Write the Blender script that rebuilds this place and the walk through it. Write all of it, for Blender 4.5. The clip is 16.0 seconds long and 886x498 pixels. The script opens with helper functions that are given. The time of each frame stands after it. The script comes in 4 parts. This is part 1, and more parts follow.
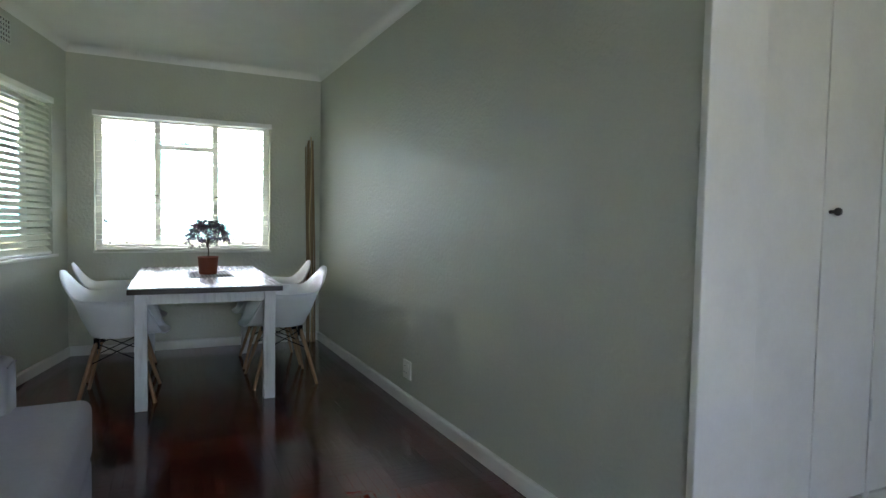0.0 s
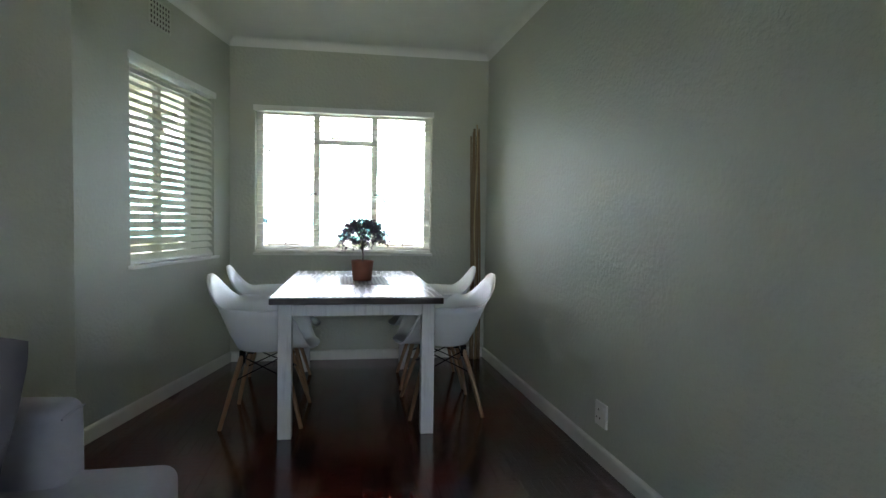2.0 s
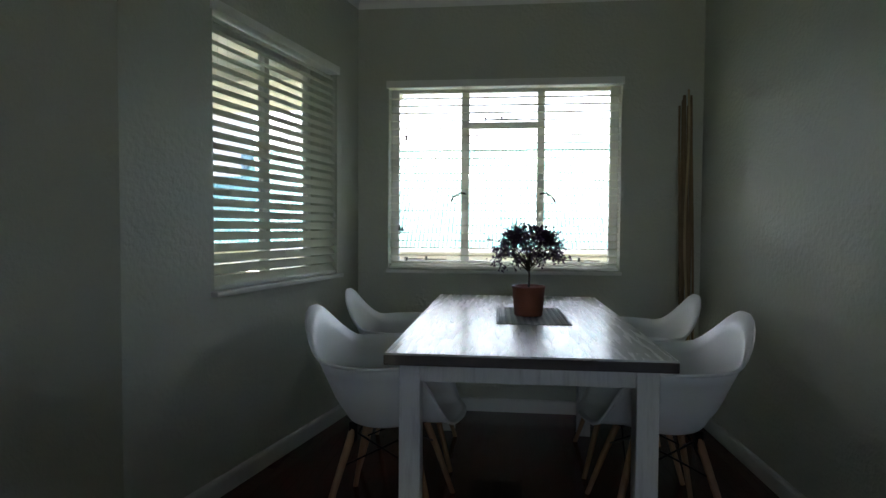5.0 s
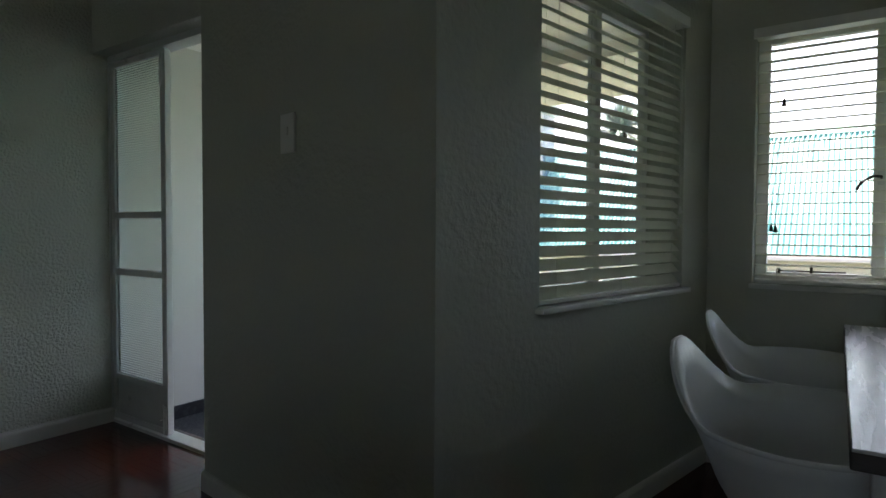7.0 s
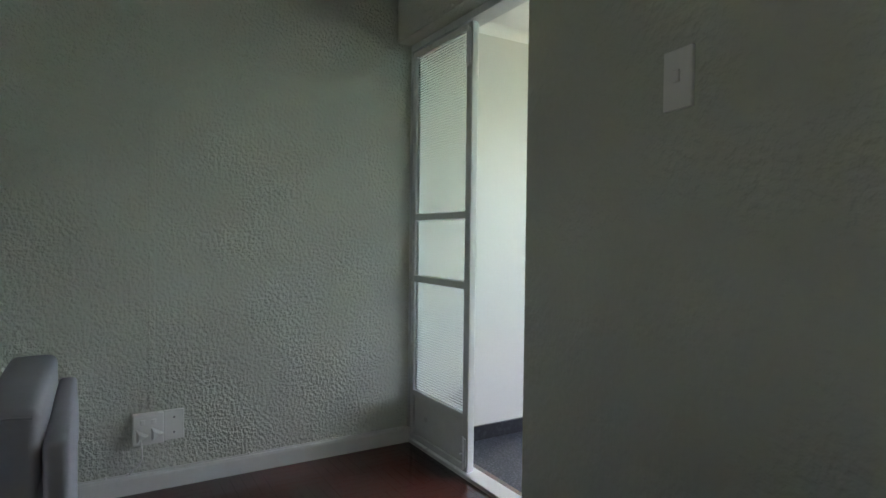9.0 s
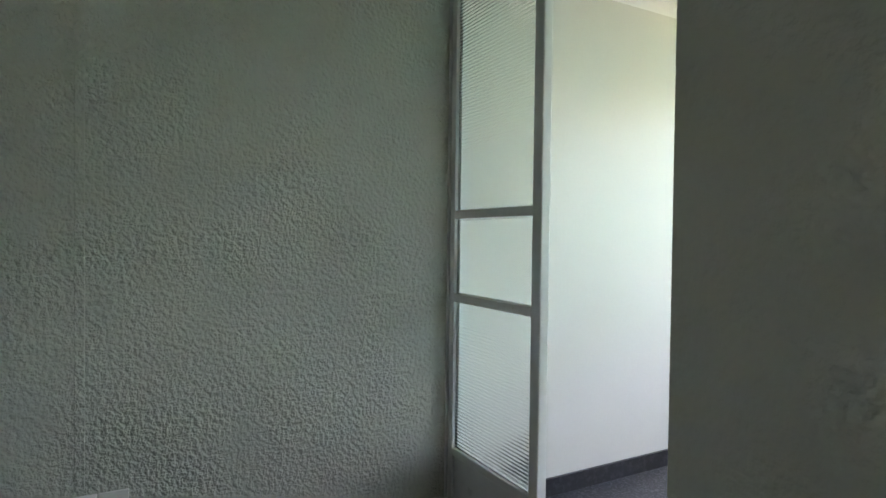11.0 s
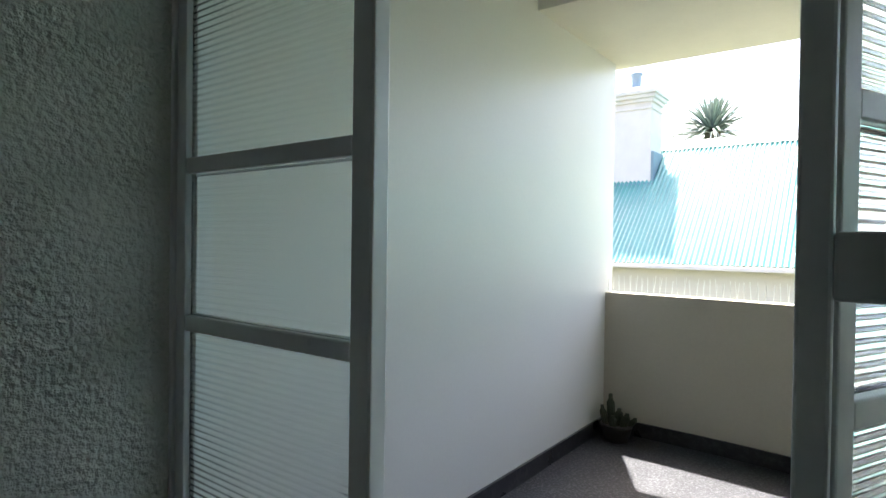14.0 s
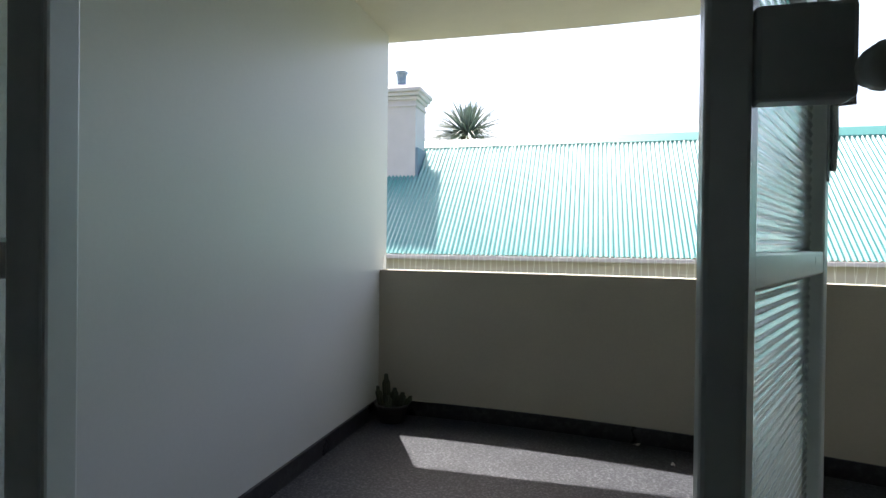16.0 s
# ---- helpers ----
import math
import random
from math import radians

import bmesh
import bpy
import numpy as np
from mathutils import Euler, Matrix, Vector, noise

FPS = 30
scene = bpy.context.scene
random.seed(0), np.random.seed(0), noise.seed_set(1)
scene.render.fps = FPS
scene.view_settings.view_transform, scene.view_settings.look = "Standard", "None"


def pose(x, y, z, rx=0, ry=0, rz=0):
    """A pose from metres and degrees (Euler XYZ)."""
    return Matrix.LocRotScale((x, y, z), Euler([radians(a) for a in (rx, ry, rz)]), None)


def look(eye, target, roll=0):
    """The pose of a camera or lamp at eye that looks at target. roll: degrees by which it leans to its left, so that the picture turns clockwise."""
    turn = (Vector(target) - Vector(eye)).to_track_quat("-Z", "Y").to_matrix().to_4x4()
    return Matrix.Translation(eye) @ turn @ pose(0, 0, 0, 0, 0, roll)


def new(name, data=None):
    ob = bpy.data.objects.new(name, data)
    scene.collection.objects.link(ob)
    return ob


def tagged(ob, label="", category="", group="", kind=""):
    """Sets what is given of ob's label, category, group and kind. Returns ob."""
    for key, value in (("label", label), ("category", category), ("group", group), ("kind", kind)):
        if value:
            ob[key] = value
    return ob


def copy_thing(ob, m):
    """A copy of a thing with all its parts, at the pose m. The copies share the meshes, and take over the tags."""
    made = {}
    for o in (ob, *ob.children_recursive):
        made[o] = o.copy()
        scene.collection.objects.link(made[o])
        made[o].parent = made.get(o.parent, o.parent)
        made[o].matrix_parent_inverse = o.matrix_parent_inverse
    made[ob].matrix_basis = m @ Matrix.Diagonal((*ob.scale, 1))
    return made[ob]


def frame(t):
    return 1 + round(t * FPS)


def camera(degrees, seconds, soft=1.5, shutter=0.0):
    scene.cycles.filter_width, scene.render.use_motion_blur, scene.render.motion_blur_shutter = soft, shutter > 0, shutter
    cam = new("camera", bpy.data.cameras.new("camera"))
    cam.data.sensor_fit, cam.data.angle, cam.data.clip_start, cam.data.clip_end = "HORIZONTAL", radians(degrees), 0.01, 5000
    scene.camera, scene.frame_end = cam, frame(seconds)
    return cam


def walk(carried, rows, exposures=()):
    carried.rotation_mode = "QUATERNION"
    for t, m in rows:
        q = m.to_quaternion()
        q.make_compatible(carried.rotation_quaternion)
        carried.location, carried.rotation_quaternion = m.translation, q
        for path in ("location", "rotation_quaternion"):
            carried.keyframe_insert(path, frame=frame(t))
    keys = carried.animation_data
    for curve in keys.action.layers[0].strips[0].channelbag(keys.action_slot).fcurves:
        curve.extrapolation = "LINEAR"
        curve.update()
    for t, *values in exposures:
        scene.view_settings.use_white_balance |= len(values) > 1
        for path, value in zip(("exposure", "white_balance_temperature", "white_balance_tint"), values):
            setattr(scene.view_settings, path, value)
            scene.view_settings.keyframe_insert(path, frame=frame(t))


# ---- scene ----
cam = camera(74.8, 16.0)
PATH = [
    (0, (0.023, 0.192, 1.169), (0.864, 2.005, 1.076), 1.1),
    (0.5, (0.08, 0.399, 1.133), (0.743, 2.283, 1.043), 1.1),
    (1, (0.083, 0.587, 1.137), (0.645, 2.504, 1.05), 1.1),
    (1.5, (0.121, 0.787, 1.135), (0.565, 2.735, 1.044), 0.9),
    (2, (0.169, 1.004, 1.133), (0.485, 2.977, 1.043), 0.9),
    (2.5, (0.182, 1.219, 1.142), (0.409, 3.204, 1.05), 0.9),
    (3, (0.205, 1.41, 1.153), (0.4, 3.399, 1.06), 0.9),
    (5.3, (0.096, 2.344, 1.133), (-0.249, 4.313, 1.066), 0.5),
    (5.5, (0.057, 2.421, 1.133), (-0.399, 4.367, 1.064), 0.6),
    (6, (0.004, 2.54, 1.126), (-0.782, 4.378, 1.06), 0.2),
    (6.5, (-0.106, 2.67, 1.117), (-1.092, 4.409, 1.053), 0.2),
    (7, (-0.253, 2.772, 1.114), (-1.38, 4.423, 1.05), 0.3),
    (7.5, (-0.435, 2.884, 1.108), (-1.732, 4.405, 1.047), 0.2),
    (8, (-0.622, 2.955, 1.105), (-2.14, 4.257, 1.043), 0.2),
    (8.5, (-0.78, 2.995, 1.089), (-2.448, 4.098, 1.035), 0.6),
    (9, (-0.985, 3.019, 1.088), (-2.701, 4.045, 1.047), 0.7),
    (9.5, (-1.174, 3.077, 1.091), (-2.906, 4.077, 1.045), 0.8),
    (9.7, (-1.262, 3.102, 1.083), (-2.997, 4.096, 1.041), 0.8),
    (11.8, (-1.987, 3.488, 1.111), (-3.735, 4.462, 1.068), 0.7),
    (12, (-2.051, 3.528, 1.107), (-3.784, 4.526, 1.069), 0.7),
    (12.5, (-2.2, 3.558, 1.108), (-3.866, 4.665, 1.067), 0.8),
    (13, (-2.36, 3.63, 1.105), (-3.898, 4.909, 1.061), 0.9),
    (13.5, (-2.462, 3.728, 1.055), (-3.836, 5.18, 1.025), 0.8),
    (14, (-2.537, 3.823, 1.042), (-3.74, 5.419, 1.017), 0.8),
    (14.5, (-2.605, 3.899, 1.016), (-3.632, 5.615, 0.994), 0.8),
    (15, (-2.658, 3.971, 0.997), (-3.476, 5.797, 0.98), 0.7),
    (15.5, (-2.675, 4.024, 0.938), (-3.305, 5.922, 0.921), 0.7),
    (16, (-2.681, 4.045, 0.888), (-3.174, 5.984, 0.873), 0.7),
]
EXPOSE = [  # time, stops, kelvin, tint
    (0.0, 4.72, 6650, 16), (1.5, 4.58, 6700, 16), (3.0, 4.27, 6700, 16), (5.5, 2.95, 6700, 15), (6.5, 2.52, 6800, 15), (7.5, 2.6, 6900, 15),
    (8.5, 3.36, 7000, 16), (9.3, 3.92, 7200, 17), (12.0, 3.6, 7100, 14), (12.7, 3.24, 7000, 13), (13.5, 2.84, 6800, 13), (14.5, 2.37, 6700, 13), (15.2, 1.97, 6700, 13), (16.0, 1.5, 6600, 13)]
walk(cam, [(t, look(eye, target, roll)) for t, eye, target, roll in PATH], EXPOSE)

# ---------------- world and sun ----------------
SUN_EL, SUN_AZ = radians(63.5), math.atan2(-0.468, 0.884)  # azimuth from +y, towards +x
sun_dir = Vector((math.sin(SUN_AZ) * math.cos(SUN_EL), math.cos(SUN_AZ) * math.cos(SUN_EL), math.sin(SUN_EL)))
world = bpy.data.worlds.new("sky")
scene.world = world
world.use_nodes = True
wn = world.node_tree
wn.nodes.clear()
w_out = wn.nodes.new("ShaderNodeOutputWorld")
w_bg = wn.nodes.new("ShaderNodeBackground")
w_sky = wn.nodes.new("ShaderNodeTexSky")
w_sky.sky_type = "NISHITA"
w_sky.sun_disc = False
w_sky.sun_elevation = SUN_EL
w_sky.sun_rotation = SUN_AZ
w_sky.air_density = 1.0
w_sky.dust_density = 4.0
w_bg.inputs["Strength"].default_value = 0.15
wn.links.new(w_sky.outputs[0], w_bg.inputs["Color"])
wn.links.new(w_bg.outputs[0], w_out.inputs["Surface"])
sun_data = bpy.data.lights.new("sun", "SUN")
sun_data.energy = 5.0
sun_data.angle = radians(0.53)
sun_data.color = (1.0, 0.96, 0.9)
sun_ob = new("sun", sun_data)
sun_ob.matrix_world = look(sun_dir * 40, (0, 0, 0))
# daylight through the living room's own window, behind the start of the walk
day_data = bpy.data.lights.new("window_daylight", "AREA")
day_data.shape, day_data.size, day_data.size_y, day_data.energy = "RECTANGLE", 2.3, 1.35, 0.33
day_data.color = (0.93, 0.96, 1.0)
day_ob = new("window_daylight", day_data)
day_ob.matrix_world = look((0.3, -2.46, 1.6), (0.3, 0.0, 1.6))



# ---------------- materials ----------------
def material(name, color, rough=0.6, metal=0.0, spec=0.5, var=0.08, scale=6.0, fine=60.0, bump=0.0, bump_scale=80.0, bump_dist=0.002,
             stain=None, stain_scale=1.5, stain_amount=0.3, rand=0.0, coat=0.0, stretch=(1, 1, 1), rough_var=0.08, detail=4.0):
    m = bpy.data.materials.new(name)
    m.use_nodes = True
    nt = m.node_tree
    b = nt.nodes["Principled BSDF"]
    N = nt.nodes.new
    L = nt.links.new
    tc = N("ShaderNodeTexCoord")
    mp = N("ShaderNodeMapping")
    mp.inputs["Scale"].default_value = stretch
    L(tc.outputs["Object"], mp.inputs["Vector"])
    n1 = N("ShaderNodeTexNoise")
    n1.inputs["Scale"].default_value = scale
    n1.inputs["Detail"].default_value = detail
    L(mp.outputs[0], n1.inputs["Vector"])
    n2 = N("ShaderNodeTexNoise")
    n2.inputs["Scale"].default_value = fine
    n2.inputs["Detail"].default_value = 3
    L(mp.outputs[0], n2.inputs["Vector"])
    add = N("ShaderNodeMath")
    add.operation = "ADD"
    L(n1.outputs[0], add.inputs[0])
    mul = N("ShaderNodeMath")
    mul.operation = "MULTIPLY"
    mul.inputs[1].default_value = 0.5
    L(n2.outputs[0], mul.inputs[0])
    L(mul.outputs[0], add.inputs[1])
    val = add.outputs[0]
    off = 0.75
    if rand:
        oi = N("ShaderNodeObjectInfo")
        r = N("ShaderNodeMath")
        r.operation = "MULTIPLY_ADD"
        r.inputs[1].default_value = rand
        L(oi.outputs["Random"], r.inputs[0])
        L(val, r.inputs[2])
        val = r.outputs[0]
        off += rand / 2
    rng = N("ShaderNodeMapRange")
    rng.inputs["From Min"].default_value = off - 0.5
    rng.inputs["From Max"].default_value = off + 0.5
    rng.inputs["To Min"].default_value = 1 - var * 2
    rng.inputs["To Max"].default_value = 1 + var * 2
    L(val, rng.inputs["Value"])
    hsv = N("ShaderNodeHueSaturation")
    hsv.inputs["Color"].default_value = (*color, 1)
    L(rng.outputs[0], hsv.inputs["Value"])
    col = hsv.outputs[0]
    if stain:
        n3 = N("ShaderNodeTexNoise")
        n3.inputs["Scale"].default_value = stain_scale
        n3.inputs["Detail"].default_value = 8
        n3.inputs["Roughness"].default_value = 0.65
        L(mp.outputs[0], n3.inputs["Vector"])
        sr = N("ShaderNodeMapRange")
        sr.inputs["From Min"].default_value = 0.48
        sr.inputs["From Max"].default_value = 0.72
        sr.inputs["To Max"].default_value = stain_amount
        L(n3.outputs[0], sr.inputs["Value"])
        mix = N("ShaderNodeMix")
        mix.data_type = "RGBA"
        L(sr.outputs[0], mix.inputs["Factor"])
        L(col, mix.inputs["A"])
        mix.inputs["B"].default_value = (*stain, 1)
        col = mix.outputs["Result"]
    L(col, b.inputs["Base Color"])
    rr = N("ShaderNodeMapRange")
    rr.inputs["To Min"].default_value = max(0.02, rough - rough_var)
    rr.inputs["To Max"].default_value = min(1, rough + rough_var)
    L(n1.outputs[0], rr.inputs["Value"])
    L(rr.outputs[0], b.inputs["Roughness"])
    b.inputs["Metallic"].default_value = metal
    b.inputs["Specular IOR Level"].default_value = spec
    b.inputs["Coat Weight"].default_value = coat
    b.inputs["Coat Roughness"].default_value = 0.12
    if bump:
        nb = N("ShaderNodeTexNoise")
        nb.inputs["Scale"].default_value = bump_scale
        nb.inputs["Detail"].default_value = 2.5
        L(mp.outputs[0], nb.inputs["Vector"])
        bp = N("ShaderNodeBump")
        bp.inputs["Strength"].default_value = bump
        bp.inputs["Distance"].default_value = bump_dist
        mr = N("ShaderNodeMapRange")
        mr.inputs["From Min"].default_value = 0.3
        mr.inputs["From Max"].default_value = 0.65
        mr.inputs["To Min"].default_value = 0.35
        L(n1.outputs[0], mr.inputs["Value"])
        mm = N("ShaderNodeMath")
        mm.operation = "MULTIPLY"
        L(nb.outputs[0], mm.inputs[0])
        L(mr.outputs[0], mm.inputs[1])
        L(mm.outputs[0], bp.inputs["Height"])
        L(bp.outputs[0], b.inputs["Normal"])
    return m


def glass_material(name, color=(1, 1, 1), rough=0.0, ior=1.45):
    m = bpy.data.materials.new(name)
    m.use_nodes = True
    b = m.node_tree.nodes["Principled BSDF"]
    b.inputs["Base Color"].default_value = (*color, 1)
    b.inputs["Roughness"].default_value = rough
    b.inputs["Transmission Weight"].default_value = 1
    b.inputs["IOR"].default_value = ior
    return m


# same paint as sage_plaster_fine, coloured lighter for the brighter light on the west wall
WALL = material("sage_plaster", (0.62, 0.63, 0.55), 0.5, var=0.03, scale=3.0, bump=1.0, bump_scale=68, bump_dist=0.024, spec=0.45)
WALL_E = material("sage_plaster_fine", (0.55, 0.56, 0.48), 0.5, var=0.03, scale=2.0, bump=1.0, bump_scale=42, bump_dist=0.0085, spec=0.45)
WALL_SMOOTH = material("smooth_plaster", (0.66, 0.65, 0.60), 0.35, var=0.03, scale=1.5, bump=0.15, bump_scale=120, bump_dist=0.001)
WALL_DARK = material("parapet_paint", (0.50, 0.46, 0.38), 0.6, var=0.05, scale=2.5, bump=0.2, bump_scale=90, bump_dist=0.002)
CEIL = material("ceiling_paint", (0.86, 0.86, 0.83), 0.7, var=0.02, bump=0.1, bump_scale=60)
SOFFIT = material("soffit_paint", (0.74, 0.72, 0.64), 0.6, var=0.03, bump=0.15)
TRIM = material("white_trim_paint", (0.76, 0.76, 0.72), 0.35, var=0.03, scale=8, bump=0.1, bump_scale=40, stain=(0.5, 0.48, 0.42), stain_scale=6, stain_amount=0.15)
STEEL = material("painted_steel", (0.66, 0.68, 0.66), 0.3, var=0.05, scale=10, bump=0.15, bump_scale=35, bump_dist=0.001)
STEEL_WHITE = material("white_window_paint", (0.80, 0.80, 0.77), 0.35, var=0.04, scale=10, bump=0.15, bump_scale=35, bump_dist=0.001)
PARQUET = material("parquet_wood", (0.075, 0.013, 0.008), 0.17, var=0.42, scale=4, fine=40, rand=1.0, stretch=(1, 9, 1), coat=0.3, bump=0.05, bump_scale=30, bump_dist=0.0006)
PARQUET_JOINT = material("parquet_joint", (0.030, 0.008, 0.006), 0.5)
BLACK_FLOOR = material("black_floor_paint", (0.008, 0.011, 0.018), 0.42, var=0.3, scale=5, fine=140, stain=(0.50, 0.51, 0.53), stain_scale=80, stain_amount=0.30, bump=0.6, bump_scale=110, bump_dist=0.002, spec=0.55)
BLACK_SKIRT = material("black_skirting_paint", (0.013, 0.013, 0.015), 0.3, var=0.2, bump=0.2, stain=(0.2, 0.2, 0.2), stain_scale=25, stain_amount=0.2)
SHELL = material("white_plastic", (0.80, 0.82, 0.84), 0.38, var=0.01, spec=0.5)
BEECH = material("beech_wood", (0.37, 0.23, 0.13), 0.42, var=0.15, scale=9, stretch=(4, 4, 0.5))
BLACK_METAL_AND_HOLES = material("black_metal_and_holes", (0.01, 0.01, 0.01), 0.35, 0.6)
TABLE_WHITE = material("whitewashed_wood", (0.70, 0.72, 0.74), 0.27, var=0.06, scale=5, fine=40, stretch=(9, 0.8, 9), stain=(0.33, 0.33, 0.35), stain_scale=4.0, stain_amount=0.5, bump=0.25, bump_scale=30, bump_dist=0.001)
TABLE_LEG = material("whitewashed_leg", (0.68, 0.69, 0.70), 0.4, var=0.06, scale=5, stretch=(9, 9, 0.8), stain=(0.33, 0.32, 0.33), stain_scale=5, stain_amount=0.55, bump=0.25, bump_scale=30, bump_dist=0.001)
TABLE_EDGE = material("dark_wood_edge", (0.055, 0.045, 0.045), 0.5, var=0.2, scale=8, stretch=(1, 6, 6))
TERRACOTTA = material("terracotta", (0.24, 0.065, 0.03), 0.5, var=0.1, scale=9, bump=0.15)
SOIL_AND_VENT_SHADE = material("potting_soil_and_vent_shade", (0.03, 0.02, 0.013), 0.9, bump=1.0, bump_scale=120)
LEAF_PURPLE = material("purple_leaf", (0.075, 0.035, 0.090), 0.45, var=0.2, rand=0.3)
TWIG = material("twig_bark", (0.06, 0.04, 0.03), 0.8, var=0.2)
MAT_GREY = material("woven_grey", (0.30, 0.32, 0.35), 0.8, var=0.08, scale=60, bump=0.3)
MAT_LIGHT = material("woven_light_stripe", (0.48, 0.50, 0.52), 0.8, var=0.08, scale=60, bump=0.3)
SOFA = material("grey_fabric", (0.37, 0.37, 0.42), 0.95, var=0.05, scale=5, bump=0.3, bump_scale=400, bump_dist=0.001, spec=0.2)
CUSHION = material("dark_grey_fabric", (0.15, 0.145, 0.17), 0.95, var=0.06, scale=5, bump=0.3, bump_scale=400, bump_dist=0.001, spec=0.2)
BLIND = material("blind_slat_white", (0.86, 0.86, 0.82), 0.35, var=0.02)
SLAT = material("translucent_slat", (0.86, 0.86, 0.80), 0.4, var=0.02)
_t = SLAT.node_tree
_tr = _t.nodes.new("ShaderNodeBsdfTranslucent")
_tr.inputs["Color"].default_value = (0.85, 0.86, 0.78, 1)
_mx = _t.nodes.new("ShaderNodeMixShader")
_mx.inputs["Fac"].default_value = 0.75
_t.links.new(_t.nodes["Principled BSDF"].outputs[0], _mx.inputs[1])
_t.links.new(_tr.outputs[0], _mx.inputs[2])
_t.links.new(_mx.outputs[0], _t.nodes["Material Output"].inputs["Surface"])
CORD = material("cord_white", (0.7, 0.7, 0.66), 0.8)
CORD_DARK = material("tassel_dark", (0.03, 0.03, 0.03), 0.6)
BRONZE = material("dark_bronze", (0.045, 0.04, 0.035), 0.35, 0.7)
CHROME = material("worn_chrome", (0.45, 0.46, 0.47), 0.22, 1.0)
PLASTIC = material("switch_plastic", (0.84, 0.83, 0.79), 0.35, var=0.02)
ROOF = material("green_roof_paint", (0.035, 0.22, 0.205), 0.36, var=0.06, scale=2, stain=(0.09, 0.26, 0.24), stain_scale=2, stain_amount=0.25, spec=1.0)
ROOF_TRIM = material("green_ridge_paint", (0.06, 0.24, 0.22), 0.45, var=0.05)
PLASTER_PALE = material("pale_render", (0.62, 0.56, 0.55), 0.8, var=0.05, scale=3)
FACADE = material("cream_facade", (0.58, 0.54, 0.50), 0.8, var=0.05, scale=2)
SLATE_BLUE = material("blue_grey_paint", (0.17, 0.24, 0.30), 0.6, var=0.06)
# frond green with the distance haze mixed into the colour
PALM_HAZED = material("hazed_palm_leaf", (0.20, 0.23, 0.20), 0.5, var=0.2, rand=0.3)
BARK = material("palm_bark", (0.10, 0.075, 0.05), 0.9, var=0.2, bump=0.6)
SPIKE = material("spike_plastic", (0.75, 0.75, 0.72), 0.5)
BAMBOO = material("dry_cane", (0.24, 0.16, 0.085), 0.6, var=0.2, scale=6, stretch=(4, 4, 0.6))
CANE_PALE = material("pale_stick", (0.48, 0.36, 0.20), 0.6, var=0.2, scale=6, stretch=(4, 4, 0.6))
CACTUS = material("cactus_skin", (0.05, 0.055, 0.03), 0.7, var=0.25, scale=30)
POT_DARK = material("dark_pot", (0.03, 0.025, 0.02), 0.6)
GRASS = material("garden_ground", (0.09, 0.10, 0.05), 0.9, var=0.2, scale=0.5)
GLASS = glass_material("clear_glass")
REEDED = glass_material("reeded_glass", (0.92, 0.96, 0.94), 0.12, 1.4)


# ---------------- mesh helpers ----------------
def part(name, bm, mat, parent=None, label="", smooth=False, shadow=True):
    me = bpy.data.meshes.new(name)
    bmesh.ops.recalc_face_normals(bm, faces=bm.faces)
    bm.to_mesh(me)
    bm.free()
    me.materials.append(mat)
    if smooth:
        for p in me.polygons:
            p.use_smooth = True
    ob = new(name, me)
    if parent is not None:
        ob.parent = parent
    if label:
        ob["label"] = label
    ob.visible_shadow = shadow
    return ob


def share(name, ob, m, parent):
    o = new(name, ob.data)
    o.parent = parent
    o.matrix_basis = m
    return o


def empty(name, m=None, **tags):
    e = new(name)
    e.empty_display_size = 0.05
    if m is not None:
        e.matrix_world = m
    return tagged(e, **tags)


def add_box(bm, x0, x1, y0, y1, z0, z1, bevel=0.0, seg=2):
    r = bmesh.ops.create_cube(bm, size=1.0)
    vs = r["verts"]
    for v in vs:
        v.co = Vector((x0 + (v.co.x + 0.5) * (x1 - x0), y0 + (v.co.y + 0.5) * (y1 - y0), z0 + (v.co.z + 0.5) * (z1 - z0)))
    if bevel > 0:
        es = list({e for v in vs for e in v.link_edges})
        bmesh.ops.bevel(bm, geom=es, offset=bevel, segments=seg, affect="EDGES", profile=0.5)
    return vs


def box(x0, x1, y0, y1, z0, z1, bevel=0.0, seg=2):
    bm = bmesh.new()
    add_box(bm, x0, x1, y0, y1, z0, z1, bevel, seg)
    return bm


def add_tube(bm, pts, r, sides=8, r_end=None, cap=True):
    pts = [Vector(p) for p in pts]
    rings = []
    up = None
    for i, p in enumerate(pts):
        d = (pts[min(i + 1, len(pts) - 1)] - pts[max(i - 1, 0)]).normalized()
        if up is None:
            up = Vector((0, 0, 1)) if abs(d.z) < 0.9 else Vector((1, 0, 0))
        a = d.cross(up).normalized()
        up = a.cross(d).normalized()
        f = i / max(1, len(pts) - 1)
        rad = r if r_end is None else r + (r_end - r) * f
        rings.append([bm.verts.new(p + (a * math.cos(t) + up * math.sin(t)) * rad) for t in (2 * math.pi * k / sides for k in range(sides))])
    for q, w in zip(rings, rings[1:]):
        for k in range(sides):
            bm.faces.new((q[k], q[(k + 1) % sides], w[(k + 1) % sides], w[k]))
    if cap:
        bm.faces.new(rings[0][::-1])
        bm.faces.new(rings[-1])


def tube(pts, r, sides=8, r_end=None):
    bm = bmesh.new()
    add_tube(bm, pts, r, sides, r_end)
    return bm


